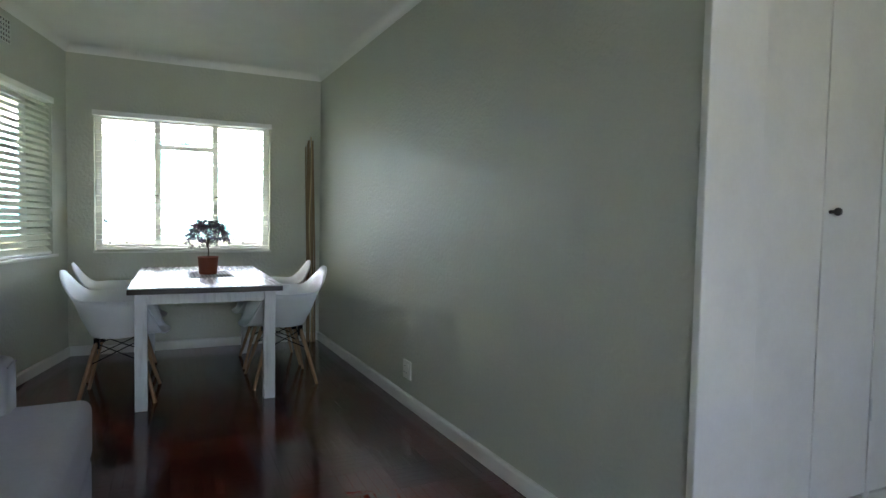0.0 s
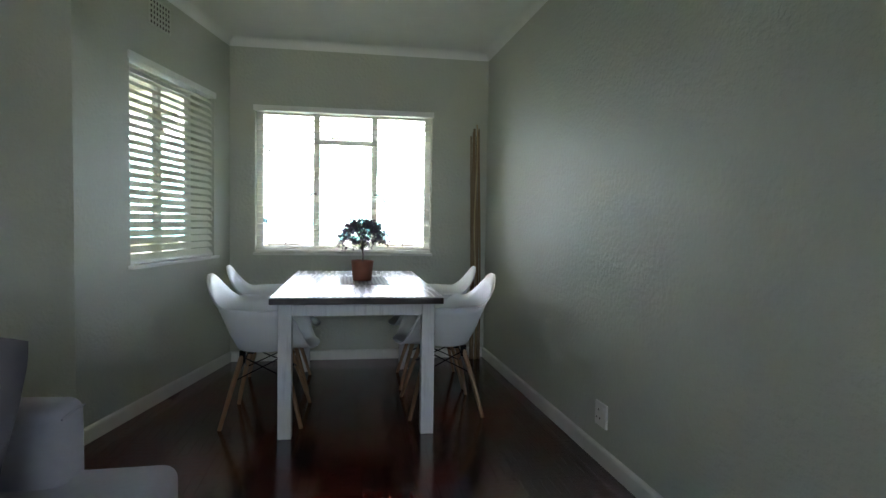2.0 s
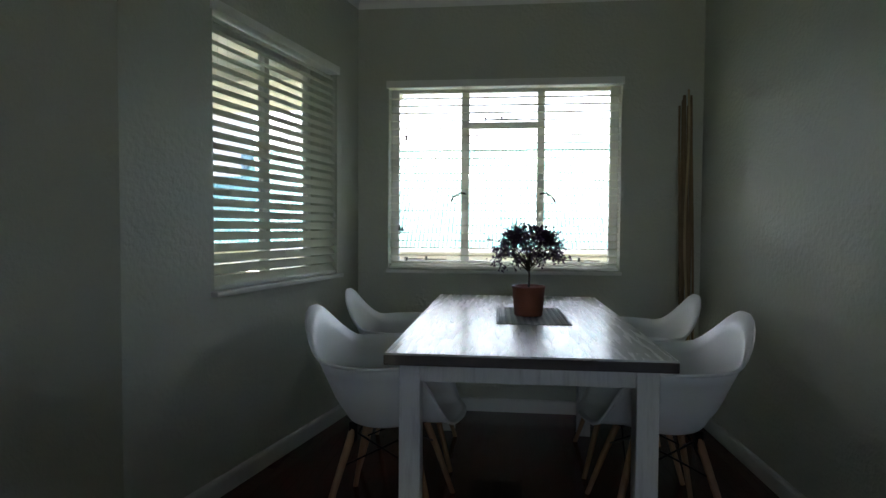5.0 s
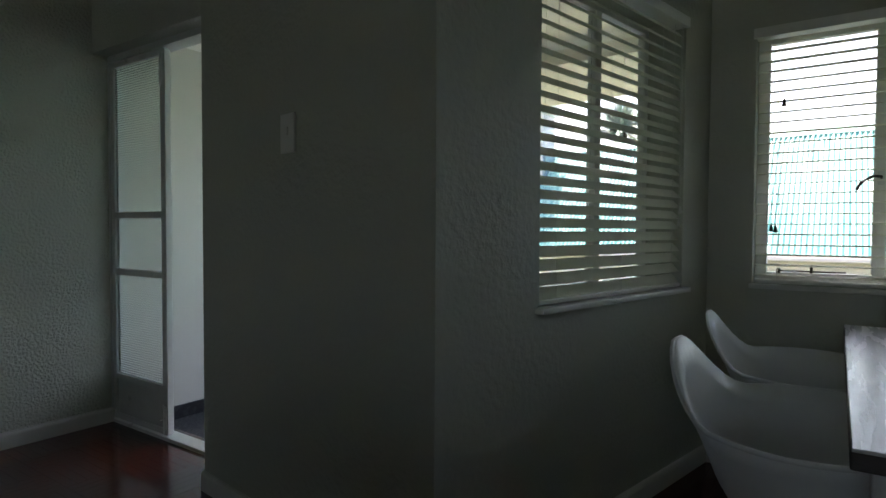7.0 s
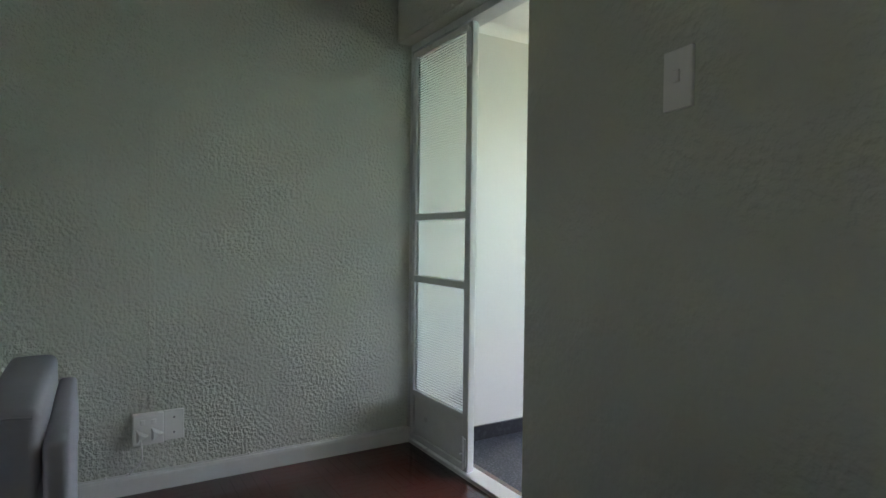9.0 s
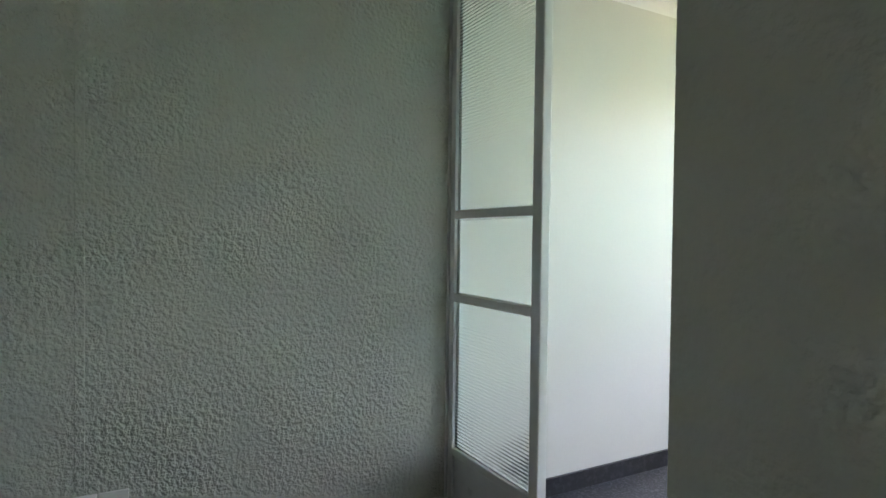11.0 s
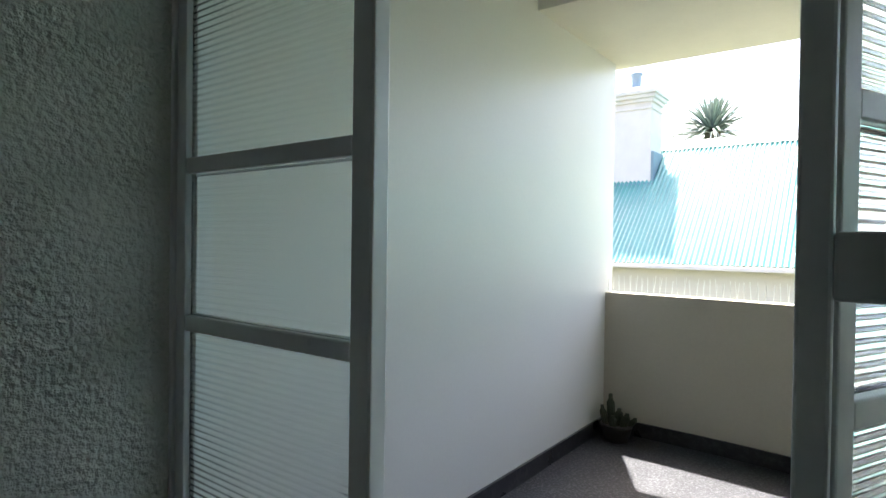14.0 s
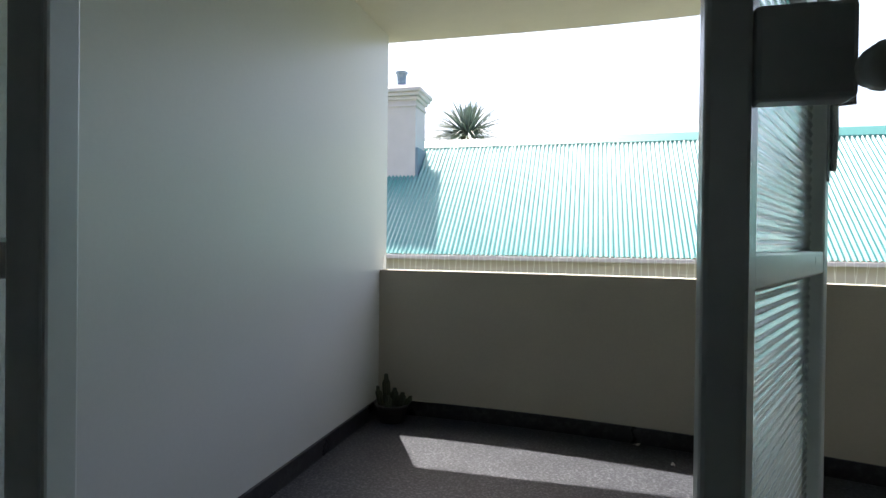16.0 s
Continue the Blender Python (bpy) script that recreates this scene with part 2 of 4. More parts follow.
def lathe(profile, sides=32, cap=True):
    bm = bmesh.new()
    rings = [[bm.verts.new((r * math.cos(a), r * math.sin(a), z)) for a in (2 * math.pi * k / sides for k in range(sides))] for r, z in profile]
    for q, w in zip(rings, rings[1:]):
        for k in range(sides):
            bm.faces.new((q[k], q[(k + 1) % sides], w[(k + 1) % sides], w[k]))
    if cap:
        bm.faces.new(rings[0][::-1])
        bm.faces.new(rings[-1])
    return bm


def prism(poly, z0, z1):
    bm = bmesh.new()
    lo = [bm.verts.new((x, y, z0)) for x, y in poly]
    hi = [bm.verts.new((x, y, z1)) for x, y in poly]
    bm.faces.new(lo[::-1])
    bm.faces.new(hi)
    n = len(poly)
    for i in range(n):
        bm.faces.new((lo[i], lo[(i + 1) % n], hi[(i + 1) % n], hi[i]))
    return bm


def profile_run(prof, length):
    """A moulding: prof in (depth, height), run along +x."""
    bm = bmesh.new()
    a = [bm.verts.new((0, d, h)) for d, h in prof]
    b = [bm.verts.new((length, d, h)) for d, h in prof]
    n = len(prof)
    for i in range(n):
        bm.faces.new((a[i], a[(i + 1) % n], b[(i + 1) % n], b[i]))
    bm.faces.new(a)
    bm.faces.new(b[::-1])
    return bm


def run_between(p, q):
    """A pose whose +x runs from p to q (in plan); +y lies to the left of the run."""
    return pose(p[0], p[1], 0, 0, 0, math.degrees(math.atan2(q[1] - p[1], q[0] - p[0])))


def wall_with_hole(name, length, thick, z0, z1, hole, m, mat, label):
    """A wall along local x, its face at local y=0, body on +y; hole = (x0, x1, z0, z1) or None."""
    bm = bmesh.new()
    xs = [0, length] if not hole else [0, hole[0], hole[1], length]
    zs = [z0, z1] if not hole else sorted({z0, hole[2], hole[3], z1})
    def solid(i, k):
        if not hole:
            return True
        cx, cz = (xs[i] + xs[i + 1]) / 2, (zs[k] + zs[k + 1]) / 2
        return not (hole[0] < cx < hole[1] and hole[2] < cz < hole[3])
    nx, nz = len(xs) - 1, len(zs) - 1
    for i in range(nx):
        for k in range(nz):
            if not solid(i, k):
                continue
            x0, x1, a, b = xs[i], xs[i + 1], zs[k], zs[k + 1]
            def f(*c):
                bm.faces.new([bm.verts.new(v) for v in c])
            f((x0, 0, a), (x1, 0, a), (x1, 0, b), (x0, 0, b))
            f((x0, thick, a), (x0, thick, b), (x1, thick, b), (x1, thick, a))
            if i == 0 or not solid(i - 1, k):
                f((x0, 0, a), (x0, 0, b), (x0, thick, b), (x0, thick, a))
            if i == nx - 1 or not solid(i + 1, k):
                f((x1, 0, a), (x1, thick, a), (x1, thick, b), (x1, 0, b))
            if k == 0 or not solid(i, k - 1):
                f((x0, 0, a), (x0, thick, a), (x1, thick, a), (x1, 0, a))
            if k == nz - 1 or not solid(i, k + 1):
                f((x0, 0, b), (x1, 0, b), (x1, thick, b), (x0, thick, b))
    bmesh.ops.remove_doubles(bm, verts=bm.verts, dist=0.0005)
    ob = part(name, bm, mat)
    ob.matrix_world = m
    return tagged(ob, label=label, category="wall", kind="structure")


# ---------------- large structure ----------------
H = 2.55
NW_A, NW_B = (-1.15, 4.05), (-0.775, 5.80)   # splayed wall of the dining nook
SW_A, SW_B = (-2.476, 4.225), (-1.15, 4.05)  # wall with the light switch
PLAN = [(-4.0, -2.72), (3.82, -2.72), (3.82, 1.60), (1.60, 1.60), (1.45, 6.0), (-0.99, 6.0), (-1.36, 4.25), (-2.47, 4.43), (-4.0, 4.43)]
tagged(part("floor", prism(PLAN, -0.20, -0.004), PARQUET_JOINT), label="dark reddish-brown polished parquet floor", category="floor", kind="structure")
tagged(part("ceiling", prism(PLAN, H, H + 0.15), CEIL), label="white painted plaster ceiling", category="ceiling", kind="structure")


def long(p, q):
    return math.hypot(q[0] - p[0], q[1] - p[1])


def wall_run(name, p, q, thick, hole, label, z0=-0.2, z1=H + 0.1, mat=WALL):
    return wall_with_hole(name, long(p, q), thick, z0, z1, hole, run_between(p, q), mat, label)


E_A, E_B = (1.300, 5.80), (1.425, 1.43)
wall_run("wall_east", (1.294, 6.02), E_B, 0.235, None, "sage-grey stippled plaster wall of the dining nook", mat=WALL_E)
wall_run("wall_north", (-0.80, 5.80), (1.31, 5.80), 0.22, (0.218, 1.632, 0.878, 2.038), "sage-grey plaster wall with the dining window", mat=WALL_E)
wall_run("wall_nook_west", NW_A, (-0.728, 6.02), 0.22, (0.46, 1.515, 0.866, 2.06), "splayed sage-grey plaster wall with a blind-covered window", mat=WALL_E)
wall_run("wall_switch", SW_A, SW_B, 0.25, None, "sage-grey stippled plaster wall with a light switch", mat=WALL_E)
wall_run("wall_lintel", (-3.71, 4.36), (-2.476, 4.36), 0.14, None, "plaster lintel above the balcony doors", z0=2.09)
wall_run("wall_west", (-3.71, -2.72), (-3.71, 4.53), 0.30, None, "sage-grey stippled plaster wall beside the balcony doors")
wall_run("wall_south", (3.60, -2.5), (-3.70, -2.5), 0.22, (2.10, 4.50, 0.88, 2.33), "plain sage-grey plaster wall closing the living room")
wall_run("wall_hall_east", (3.60, 1.79), (3.60, -2.5), 0.22, None, "plain pale plaster wall at the end of the hall")
wall_run("wall_hall_north", (1.64, 1.62), (3.60, 1.62), 0.22, None, "pale plaster wall behind the hall cupboard")
wall_end = part("wall_end_trim", box(1.416, 1.66, 1.40, 1.429, 0.0, H, 0.004), TRIM)
tagged(wall_end, label="white painted board on the wall end beside the hall", category="trim", kind="structure")

COVE_R = 0.062
COVE = [(0, -COVE_R), (0, 0), (-COVE_R, 0)] + [(-COVE_R * (1 - math.sin(k * math.pi / 16)), -COVE_R * (1 - math.cos(k * math.pi / 16))) for k in range(1, 8)]
BASE = [(0, 0), (-0.018, 0), (-0.018, 0.066), (-0.014, 0.076), (-0.006, 0.080), (0, 0.080)]


def moulding(name, prof, p, q, z, mat, label, cat):
    ob = part(name, profile_run(prof, long(p, q)), mat)
    ob.matrix_world = Matrix.Translation((0, 0, z)) @ run_between(p, q)
    return tagged(ob, label=label, category=cat, kind="structure")


for p, q in ((E_A, E_B), ((-0.79, 5.80), (1.31, 5.80)), (NW_A, NW_B), (SW_A, SW_B), ((-3.71, -2.5), (-3.71, 4.36)), ((-3.71, 4.36), (-2.476, 4.36))):
    moulding("cornice", COVE, p, q, H, CEIL, "white coved plaster cornice", "cornice")
for p, q in ((E_A, E_B), ((-0.785, 5.80), (1.31, 5.80)), (NW_A, NW_B), (SW_A, (-1.147, 4.05)), ((-3.71, -2.5), (-3.71, 4.455)), ((-2.476, 4.44), SW_A)):
    moulding("baseboard", BASE, p, q, 0.0, TRIM, "white painted wooden baseboard", "baseboard")


# ---------------- steel windows and blinds ----------------
def steel_window(name, w, h, m, mullions, transom, label, f=0.035):
    """Window in local x (across) and z (up), frame on local y 0 to 0.04."""
    win = empty(name, m, label=label, category="window", kind="structure")
    bm = bmesh.new()
    for a in ((0, f, 0, h), (w - f, w, 0, h), (f, w - f, 0, f), (f, w - f, h - f, h)):
        add_box(bm, a[0], a[1], 0, 0.04, a[2], a[3], 0.003, 1)
    part("window_frame", bm, STEEL_WHITE, win)
    xs = [f] + [v for a, b in mullions for v in (a, b)] + [w - f]
    for a, b in mullions:
        part("mullion", box(a, b, -0.002, 0.042, f, h - f, 0.003, 1), STEEL_WHITE, win)
    for i in range(0, len(xs), 2):
        a, b = xs[i], xs[i + 1]
        spans = [(f, h - f)]
        if transom and i == 2:
            part("transom", box(a, b, -0.002, 0.042, transom[0], transom[1], 0.003, 1), STEEL_WHITE, win)
            spans = [(f, transom[0]), (transom[1], h - f)]
        for z0, z1 in spans:
            part("pane", box(a, b, 0.018, 0.022, z0, z1), GLASS, win, shadow=False)
    return win


def handle_peg(parent, x, z, side):
    part("back_plate", box(x - 0.012, x + 0.012, -0.014, -0.002, z - 0.03, z + 0.03, 0.003, 1), STEEL, parent)
    bm = bmesh.new()
    add_tube(bm, [(x, -0.01, z), (x, -0.035, z + 0.004), (x - side * 0.03, -0.045, z + 0.008), (x - side * 0.07, -0.045, z - 0.018), (x - side * 0.088, -0.043, z - 0.05)], 0.006, 8, 0.007)
    part("handle", bm, BRONZE, parent, "dark bronze casement handle")


def stay(parent, x0, x1, z):
    bm = bmesh.new()
    add_tube(bm, [(x0, -0.02, z), (x1, -0.022, z)], 0.0045, 6)
    add_box(bm, x0 - 0.008, x0 + 0.008, -0.03, 0, z - 0.012, z + 0.012, 0.002, 1)
    add_box(bm, (x0 + x1) / 2 - 0.006, (x0 + x1) / 2 + 0.006, -0.028, 0, z - 0.008, z + 0.02, 0.002, 1)
    part("stay", bm, BRONZE, parent, "dark bronze casement stay")


win1 = steel_window("window_1", 1.414, 1.160, pose(-0.582, 5.895, 0.878), [(0.448, 0.498), (0.922, 0.968)], (0.885, 0.923), "white steel casement window over the dining table", 0.05)
handle_peg(win1, 0.474, 0.47, 1)
handle_peg(win1, 0.945, 0.47, -1)
stay(win1, 0.10, 0.36, 0.058)
stay(win1, 1.06, 1.31, 0.058)
stay(win1, 0.60, 0.80, 0.935)
win3 = steel_window("window_3", 2.4, 1.45, pose(1.50, -2.60, 0.88, 0, 0, 180), [(0.78, 0.82), (1.58, 1.62)], None, "white steel window in the living room wall")
NW_DEG = math.degrees(math.atan2(NW_B[1] - NW_A[1], NW_B[0] - NW_A[0]))
NW_M = pose(NW_A[0], NW_A[1], 0, 0, 0, NW_DEG)
win2 = steel_window("window_2", 1.055, 1.194, NW_M @ pose(0.46, 0.175, 0.866), [(0.60, 0.645)], None, "white steel window between the nook and the balcony")


def blind(name, w, h, m, pitch, tilt, label, proud):
    """Venetian blind hanging in the reveal: local x across, z up from the sill, slats round local y=0.03."""
    b = empty(name, m, label=label, category="blind")
    rail = part("headrail", box(-0.012 if proud else 0.004, w + 0.012 if proud else w - 0.004, -0.014, 0.055, h - 0.040, h + 0.004, 0.003), BLIND, b, "white blind pelmet")
    part("bottom_rail", box(0.008, w - 0.008, 0.004, 0.056, 0.002, 0.02, 0.004), BLIND, b)
    bm = bmesh.new()
    n = 8
    lo, hi = [], []
    for i in range(n + 1):
        f = i / n
        y = (f - 0.5) * 0.05
        z = 0.0028 * (1 - (2 * f - 1) ** 2)
        lo.append((y, z - 0.0013))
        hi.append((y, z + 0.0013))
    ring = lo + hi[::-1]
    a = [bm.verts.new((0.008, y, z)) for y, z in ring]
    c = [bm.verts.new((w - 0.008, y, z)) for y, z in ring]
    k = len(ring)
    for i in range(k):
        bm.faces.new((a[i], a[(i + 1) % k], c[(i + 1) % k], c[i]))
    bm.faces.new(a[::-1])
    bm.faces.new(c)
    first = part("slat", bm, SLAT, b)
    zs = []
    z = 0.038
    while z < h - 0.06:
        zs.append(z)
        z += pitch
    rnd = random.Random(5)
    for i, z in enumerate(zs):
        mm = pose(0, 0.03, z + rnd.uniform(-0.001, 0.001), tilt + rnd.uniform(-1.5, 1.5), 0, 0)
        if i == 0:
            first.matrix_basis = mm
        else:
            share("slat", first, mm, b)
    for x in (0.10, w / 2, w - 0.10):
        bm = bmesh.new()
        for y in (0.004, 0.056):
            add_tube(bm, [(x, y, 0.02), (x, y, h - 0.05)], 0.0009, 4)
        part("ladder_cord", bm, CORD, b)
    return b


blind_n = blind("venetian_blind", 1.414, 1.160, pose(-0.582, 5.795, 0.878), 0.0465, 3, "white venetian blind with slats open flat over the dining window", True)
blind_w = blind("venetian_blind", 1.055, 1.194, NW_M @ pose(0.46, 0.0, 0.866), 0.0475, 44, "white venetian blind with tilted slats on the side window", True)


def pull_cord(parent, x, z_top, z_low, tassel=CORD_DARK):
    bm = bmesh.new()
    add_tube(bm, [(x, -0.012, z_top), (x, -0.012, z_low)], 0.0011, 5)
    cord = part("pull_cord", bm, CORD, parent)
    t = part("tassel", lathe([(0.003, 0.03), (0.006, 0.02), (0.009, 0.0), (0.006, -0.004)], 10), tassel, cord)
    t.matrix_basis = pose(x, -0.012, z_low - 0.028)


pull_cord(blind_w, 0.985, 1.14, 0.30, CORD)
pull_cord(blind_w, 0.998, 1.14, 0.36, CORD)
pull_cord(blind_n, 0.115, 1.07, 0.83)
pull_cord(blind_n, 0.075, 1.07, 0.27)
pull_cord(blind_n, 0.092, 1.07, 0.265)


def sill(name, x0, x1, z, m, label):
    ob = part(name, box(x0, x1, -0.035, 0.10, z - 0.022, z, 0.005), TRIM)
    ob.matrix_world = m
    tagged(ob, label=label, category="window sill", kind="structure")


sill("sill", -0.01, 1.424, 0.0, pose(-0.582, 5.80, 0.877), "narrow white painted window sill")
sill("sill", 0.44, 1.535, 0.866, NW_M, "white painted window sill in the splayed wall")


# ---------------- balcony doors ----------------
door_frame = empty("door_frame", label="grey-white painted steel frame of the balcony doors", category="door frame", kind="structure")
part("jamb", box(-3.714, -3.700, 4.44, 4.53, 0.0, 2.09, 0.003), STEEL, door_frame)
part("jamb", box(-2.486, -2.470, 4.43, 4.492, 0.0, 2.09, 0.003), STEEL, door_frame)
part("head", box(-3.700, -2.505, 4.44, 4.53, 2.055, 2.09, 0.003), STEEL, door_frame)
part("threshold", box(-3.700, -2.505, 4.44, 4.53, -0.02, 0.018, 0.004), STEEL, door_frame, "worn painted steel threshold")
post = part("post", box(-2.604, -2.572, 4.49, 4.515, 0.018, 2.055, 0.004), STEEL, door_frame)
for z in (0.3, 1.85):
    part("hinge_bracket", box(-2.574, -2.503, 4.50, 4.515, z, z + 0.05, 0.003), STEEL, door_frame)


def reeded_pane(x0, x1, z0, z1, y, pitch=0.013, amp=0.0012):
    bm = bmesh.new()
    n = max(2, int((z1 - z0) / pitch * 8))
    rows = []
    for i in range(n + 1):
        z = z0 + (z1 - z0) * i / n
        d = amp * math.cos(2 * math.pi * (z - z0) / pitch)
        rows.append([bm.verts.new((x0, y - 0.002 - d, z)), bm.verts.new((x1, y - 0.002 - d, z))])
    for p, q in zip(rows, rows[1:]):
        bm.faces.new((p[0], p[1], q[1], q[0]))
    b = [bm.verts.new(c) for c in ((x0, y + 0.003, z0), (x1, y + 0.003, z0), (x1, y + 0.003, z1), (x0, y + 0.003, z1))]
    bm.faces.new(b[::-1])
    bm.faces.new([r[0] for r in rows] + [b[3], b[0]])
    bm.faces.new([r[1] for r in rows][::-1] + [b[1], b[2]])
    bm.faces.new((rows[0][1], rows[0][0], b[0], b[1]))
    bm.faces.new((rows[-1][0], rows[-1][1], b[2], b[3]))
    return bm


def steel_leaf(name, w, m, label, dep=0.035):
    """Leaf of local width w: hinge at x=0, y 0 (inside) to dep."""
    d = empty(name, m, label=label, category="door", kind="structure")
    st, h0, h1 = 0.042, 0.025, 2.05
    for a, b in ((0, 0.034), (w - st, w)):
        part("stile", box(a, b, 0, dep, h0, h1, 0.003), STEEL, d)
    for z0, z1 in ((h1 - 0.03, h1), (1.173, 1.205), (0.853, 0.885), (0.255, 0.285), (h0, h0 + 0.03)):
        part("rail", box(0.034, w - st, 0.001, dep - 0.001, z0, z1, 0.003), STEEL, d)
    part("kick_panel", box(0.034, w - st, dep * 0.4, dep * 0.6, h0 + 0.03, 0.255), STEEL, d, "grey-white steel kick panel")
    for z0, z1 in ((1.205, h1 - 0.03), (0.885, 1.173), (0.285, 0.853)):
        part("pane", reeded_pane(0.034, w - st, z0, z1, dep * 0.55), REEDED, d, "horizontally reeded glass", shadow=False)
        bm = bmesh.new()
        for a, b in ((0.034, 0.042), (w - st - 0.008, w - st)):
            add_box(bm, a, b, dep * 0.72, dep - 0.002, z0, z1, 0.002, 1)
        part("glazing_bead", bm, STEEL, d)
    return d


leaf_w = steel_leaf("door_1", 0.556, pose(-3.700, 4.448, 0), "closed steel door leaf with reeded glass and bolts", 0.030)
# the leaf's edge face, in a paler colour for the daylight falling on it
part("lit_leaf_edge", box(0.556, 0.561, -0.001, 0.034, 0.03, 2.04, 0.003), TRIM, leaf_w, "edge face of the leaf, coloured lighter for outside light")


def bolt(parent, x, z0, z1):
    bm = bmesh.new()
    add_box(bm, x - 0.011, x + 0.011, -0.010, 0.0, z0, z1, 0.003, 1)
    add_tube(bm, [(x, -0.014, z0 - 0.01), (x, -0.014, z1 + 0.01)], 0.005, 8)
    add_tube(bm, [(x, -0.012, (z0 + z1) / 2), (x, -0.035, (z0 + z1) / 2)], 0.004, 6)
    part("bolt", bm, STEEL, parent, "painted barrel bolt")


bolt(leaf_w, 0.541, 1.86, 2.02)
bolt(leaf_w, 0.541, 0.05, 0.18)

leaf_e = steel_leaf("door_2", 0.55, pose(-2.568, 4.518, 0, 0, 0, 90 - 24.5), "open steel door leaf with reeded glass and a chrome handle")
bm = bmesh.new()
add_box(bm, 0.512, 0.530, -0.004, 0.0, 0.985, 1.115, 0.002)
add_tube(bm, [(0.520, -0.003, 1.10), (0.520, -0.034, 1.10)], 0.008, 10)
add_tube(bm, [(0.520, -0.008, 1.10), (0.520, -0.009, 1.05), (0.520, -0.007, 1.0)], 0.005, 10)
part("handle", bm, CHROME, leaf_e, "worn chrome lever handle")

lock = empty("lock_case", label="grey-painted steel lock case with a round knob on the door post", category="lock")
case = part("case", box(-2.572, -2.508, 4.488, 4.512, 0.990, 1.057, 0.004), STEEL, lock)
part("knob", lathe([(0.0, 0.0), (0.008, 0.0), (0.008, 0.012), (0.015, 0.018), (0.015, 0.03), (0.010, 0.036), (0.0, 0.037)], 16, False), STEEL, case, "painted metal knob", True).matrix_basis = pose(-2.503, 4.490, 1.004, 90, 0, 0)


# ---------------- balcony ----------------
def par_y(x):
    return 7.55 - 0.065 * (x + 3.99) ** 2


FLOOR_B = -0.19
par_pts = [(-3.99 + 0.15 * i, par_y(-3.99 + 0.15 * i)) for i in range(20)]
par_pts += [(-1.02, par_y(-1.14) - 0.12), (-0.98, 6.55), (-0.98, 6.0)]


def offset_line(pts, d):
    out = []
    for i, p in enumerate(pts):
        a, b = pts[max(0, i - 1)], pts[min(len(pts) - 1, i + 1)]
        t = Vector((b[0] - a[0], b[1] - a[1])).normalized()
        out.append((p[0] - t.y * d, p[1] + t.x * d))
    return out


def ribbon(name, pts, d, z0, z1, mat, **tags):
    return tagged(part(name, prism(list(pts) + offset_line(pts, d)[::-1], z0, z1), mat), **tags)


ribbon("balcony_floor", [(-4.2, 4.43), (-0.9, 4.3)], 3.6, FLOOR_B - 0.15, FLOOR_B, BLACK_FLOOR, label="black painted concrete balcony floor, scuffed and worn", category="floor", kind="structure")
ribbon("parapet", par_pts, 0.12, -0.6, 0.722, WALL_DARK, label="curved plastered balcony parapet with a dull beige inner face", category="parapet", kind="structure")
ribbon("skirting_parapet", par_pts, -0.014, FLOOR_B, -0.10, BLACK_SKIRT, label="black painted skirting along the parapet", category="skirting", kind="structure")
wall_run("wall_balcony_west", (-3.99, 4.50), (-3.99, 7.67), 0.25, None, "smooth pale plaster side wall of the balcony", z0=-0.6, z1=2.7, mat=WALL_SMOOTH)
ribbon("skirting_side", [(-3.99, 4.53), (-3.99, 7.54)], -0.014, FLOOR_B, -0.10, BLACK_SKIRT, label="black painted skirting along the balcony side wall", category="skirting", kind="structure")
sof = [(-4.24 + 0.2 * i, 7.80 - 0.045 * max(0, 0.2 * i - 1.0) ** 2) for i in range(18)] + [(-0.6, 6.75), (1.6, 6.65)]
tagged(part("balcony_beam", prism([(-4.24, 6.55), (1.6, 6.55)] + sof[::-1], 2.26, 2.75), SOFFIT), label="plastered balcony beam and slab edge", category="beam", kind="structure")
tagged(part("balcony_ceiling", prism([(-4.2, 4.46), (-1.2, 4.4), (-0.75, 6.0), (1.6, 6.0), (1.6, 6.56), (-4.2, 6.56)], 2.42, 2.6), CEIL), label="white painted balcony ceiling", category="ceiling", kind="structure")
for p, q in (((-3.99, 4.5), (-3.99, 6.55)), ((-3.99, 6.55), (-0.8, 6.55))):
    moulding("cornice", COVE, p, q, 2.42, CEIL, "white coved plaster cornice on the balcony", "cornice")


# ---------------- outside ----------------
tagged(part("ground", box(-300, 300, -300, 300, -3.3, -3.2), GRASS), label="garden ground far below the balcony", category="ground", kind="structure")


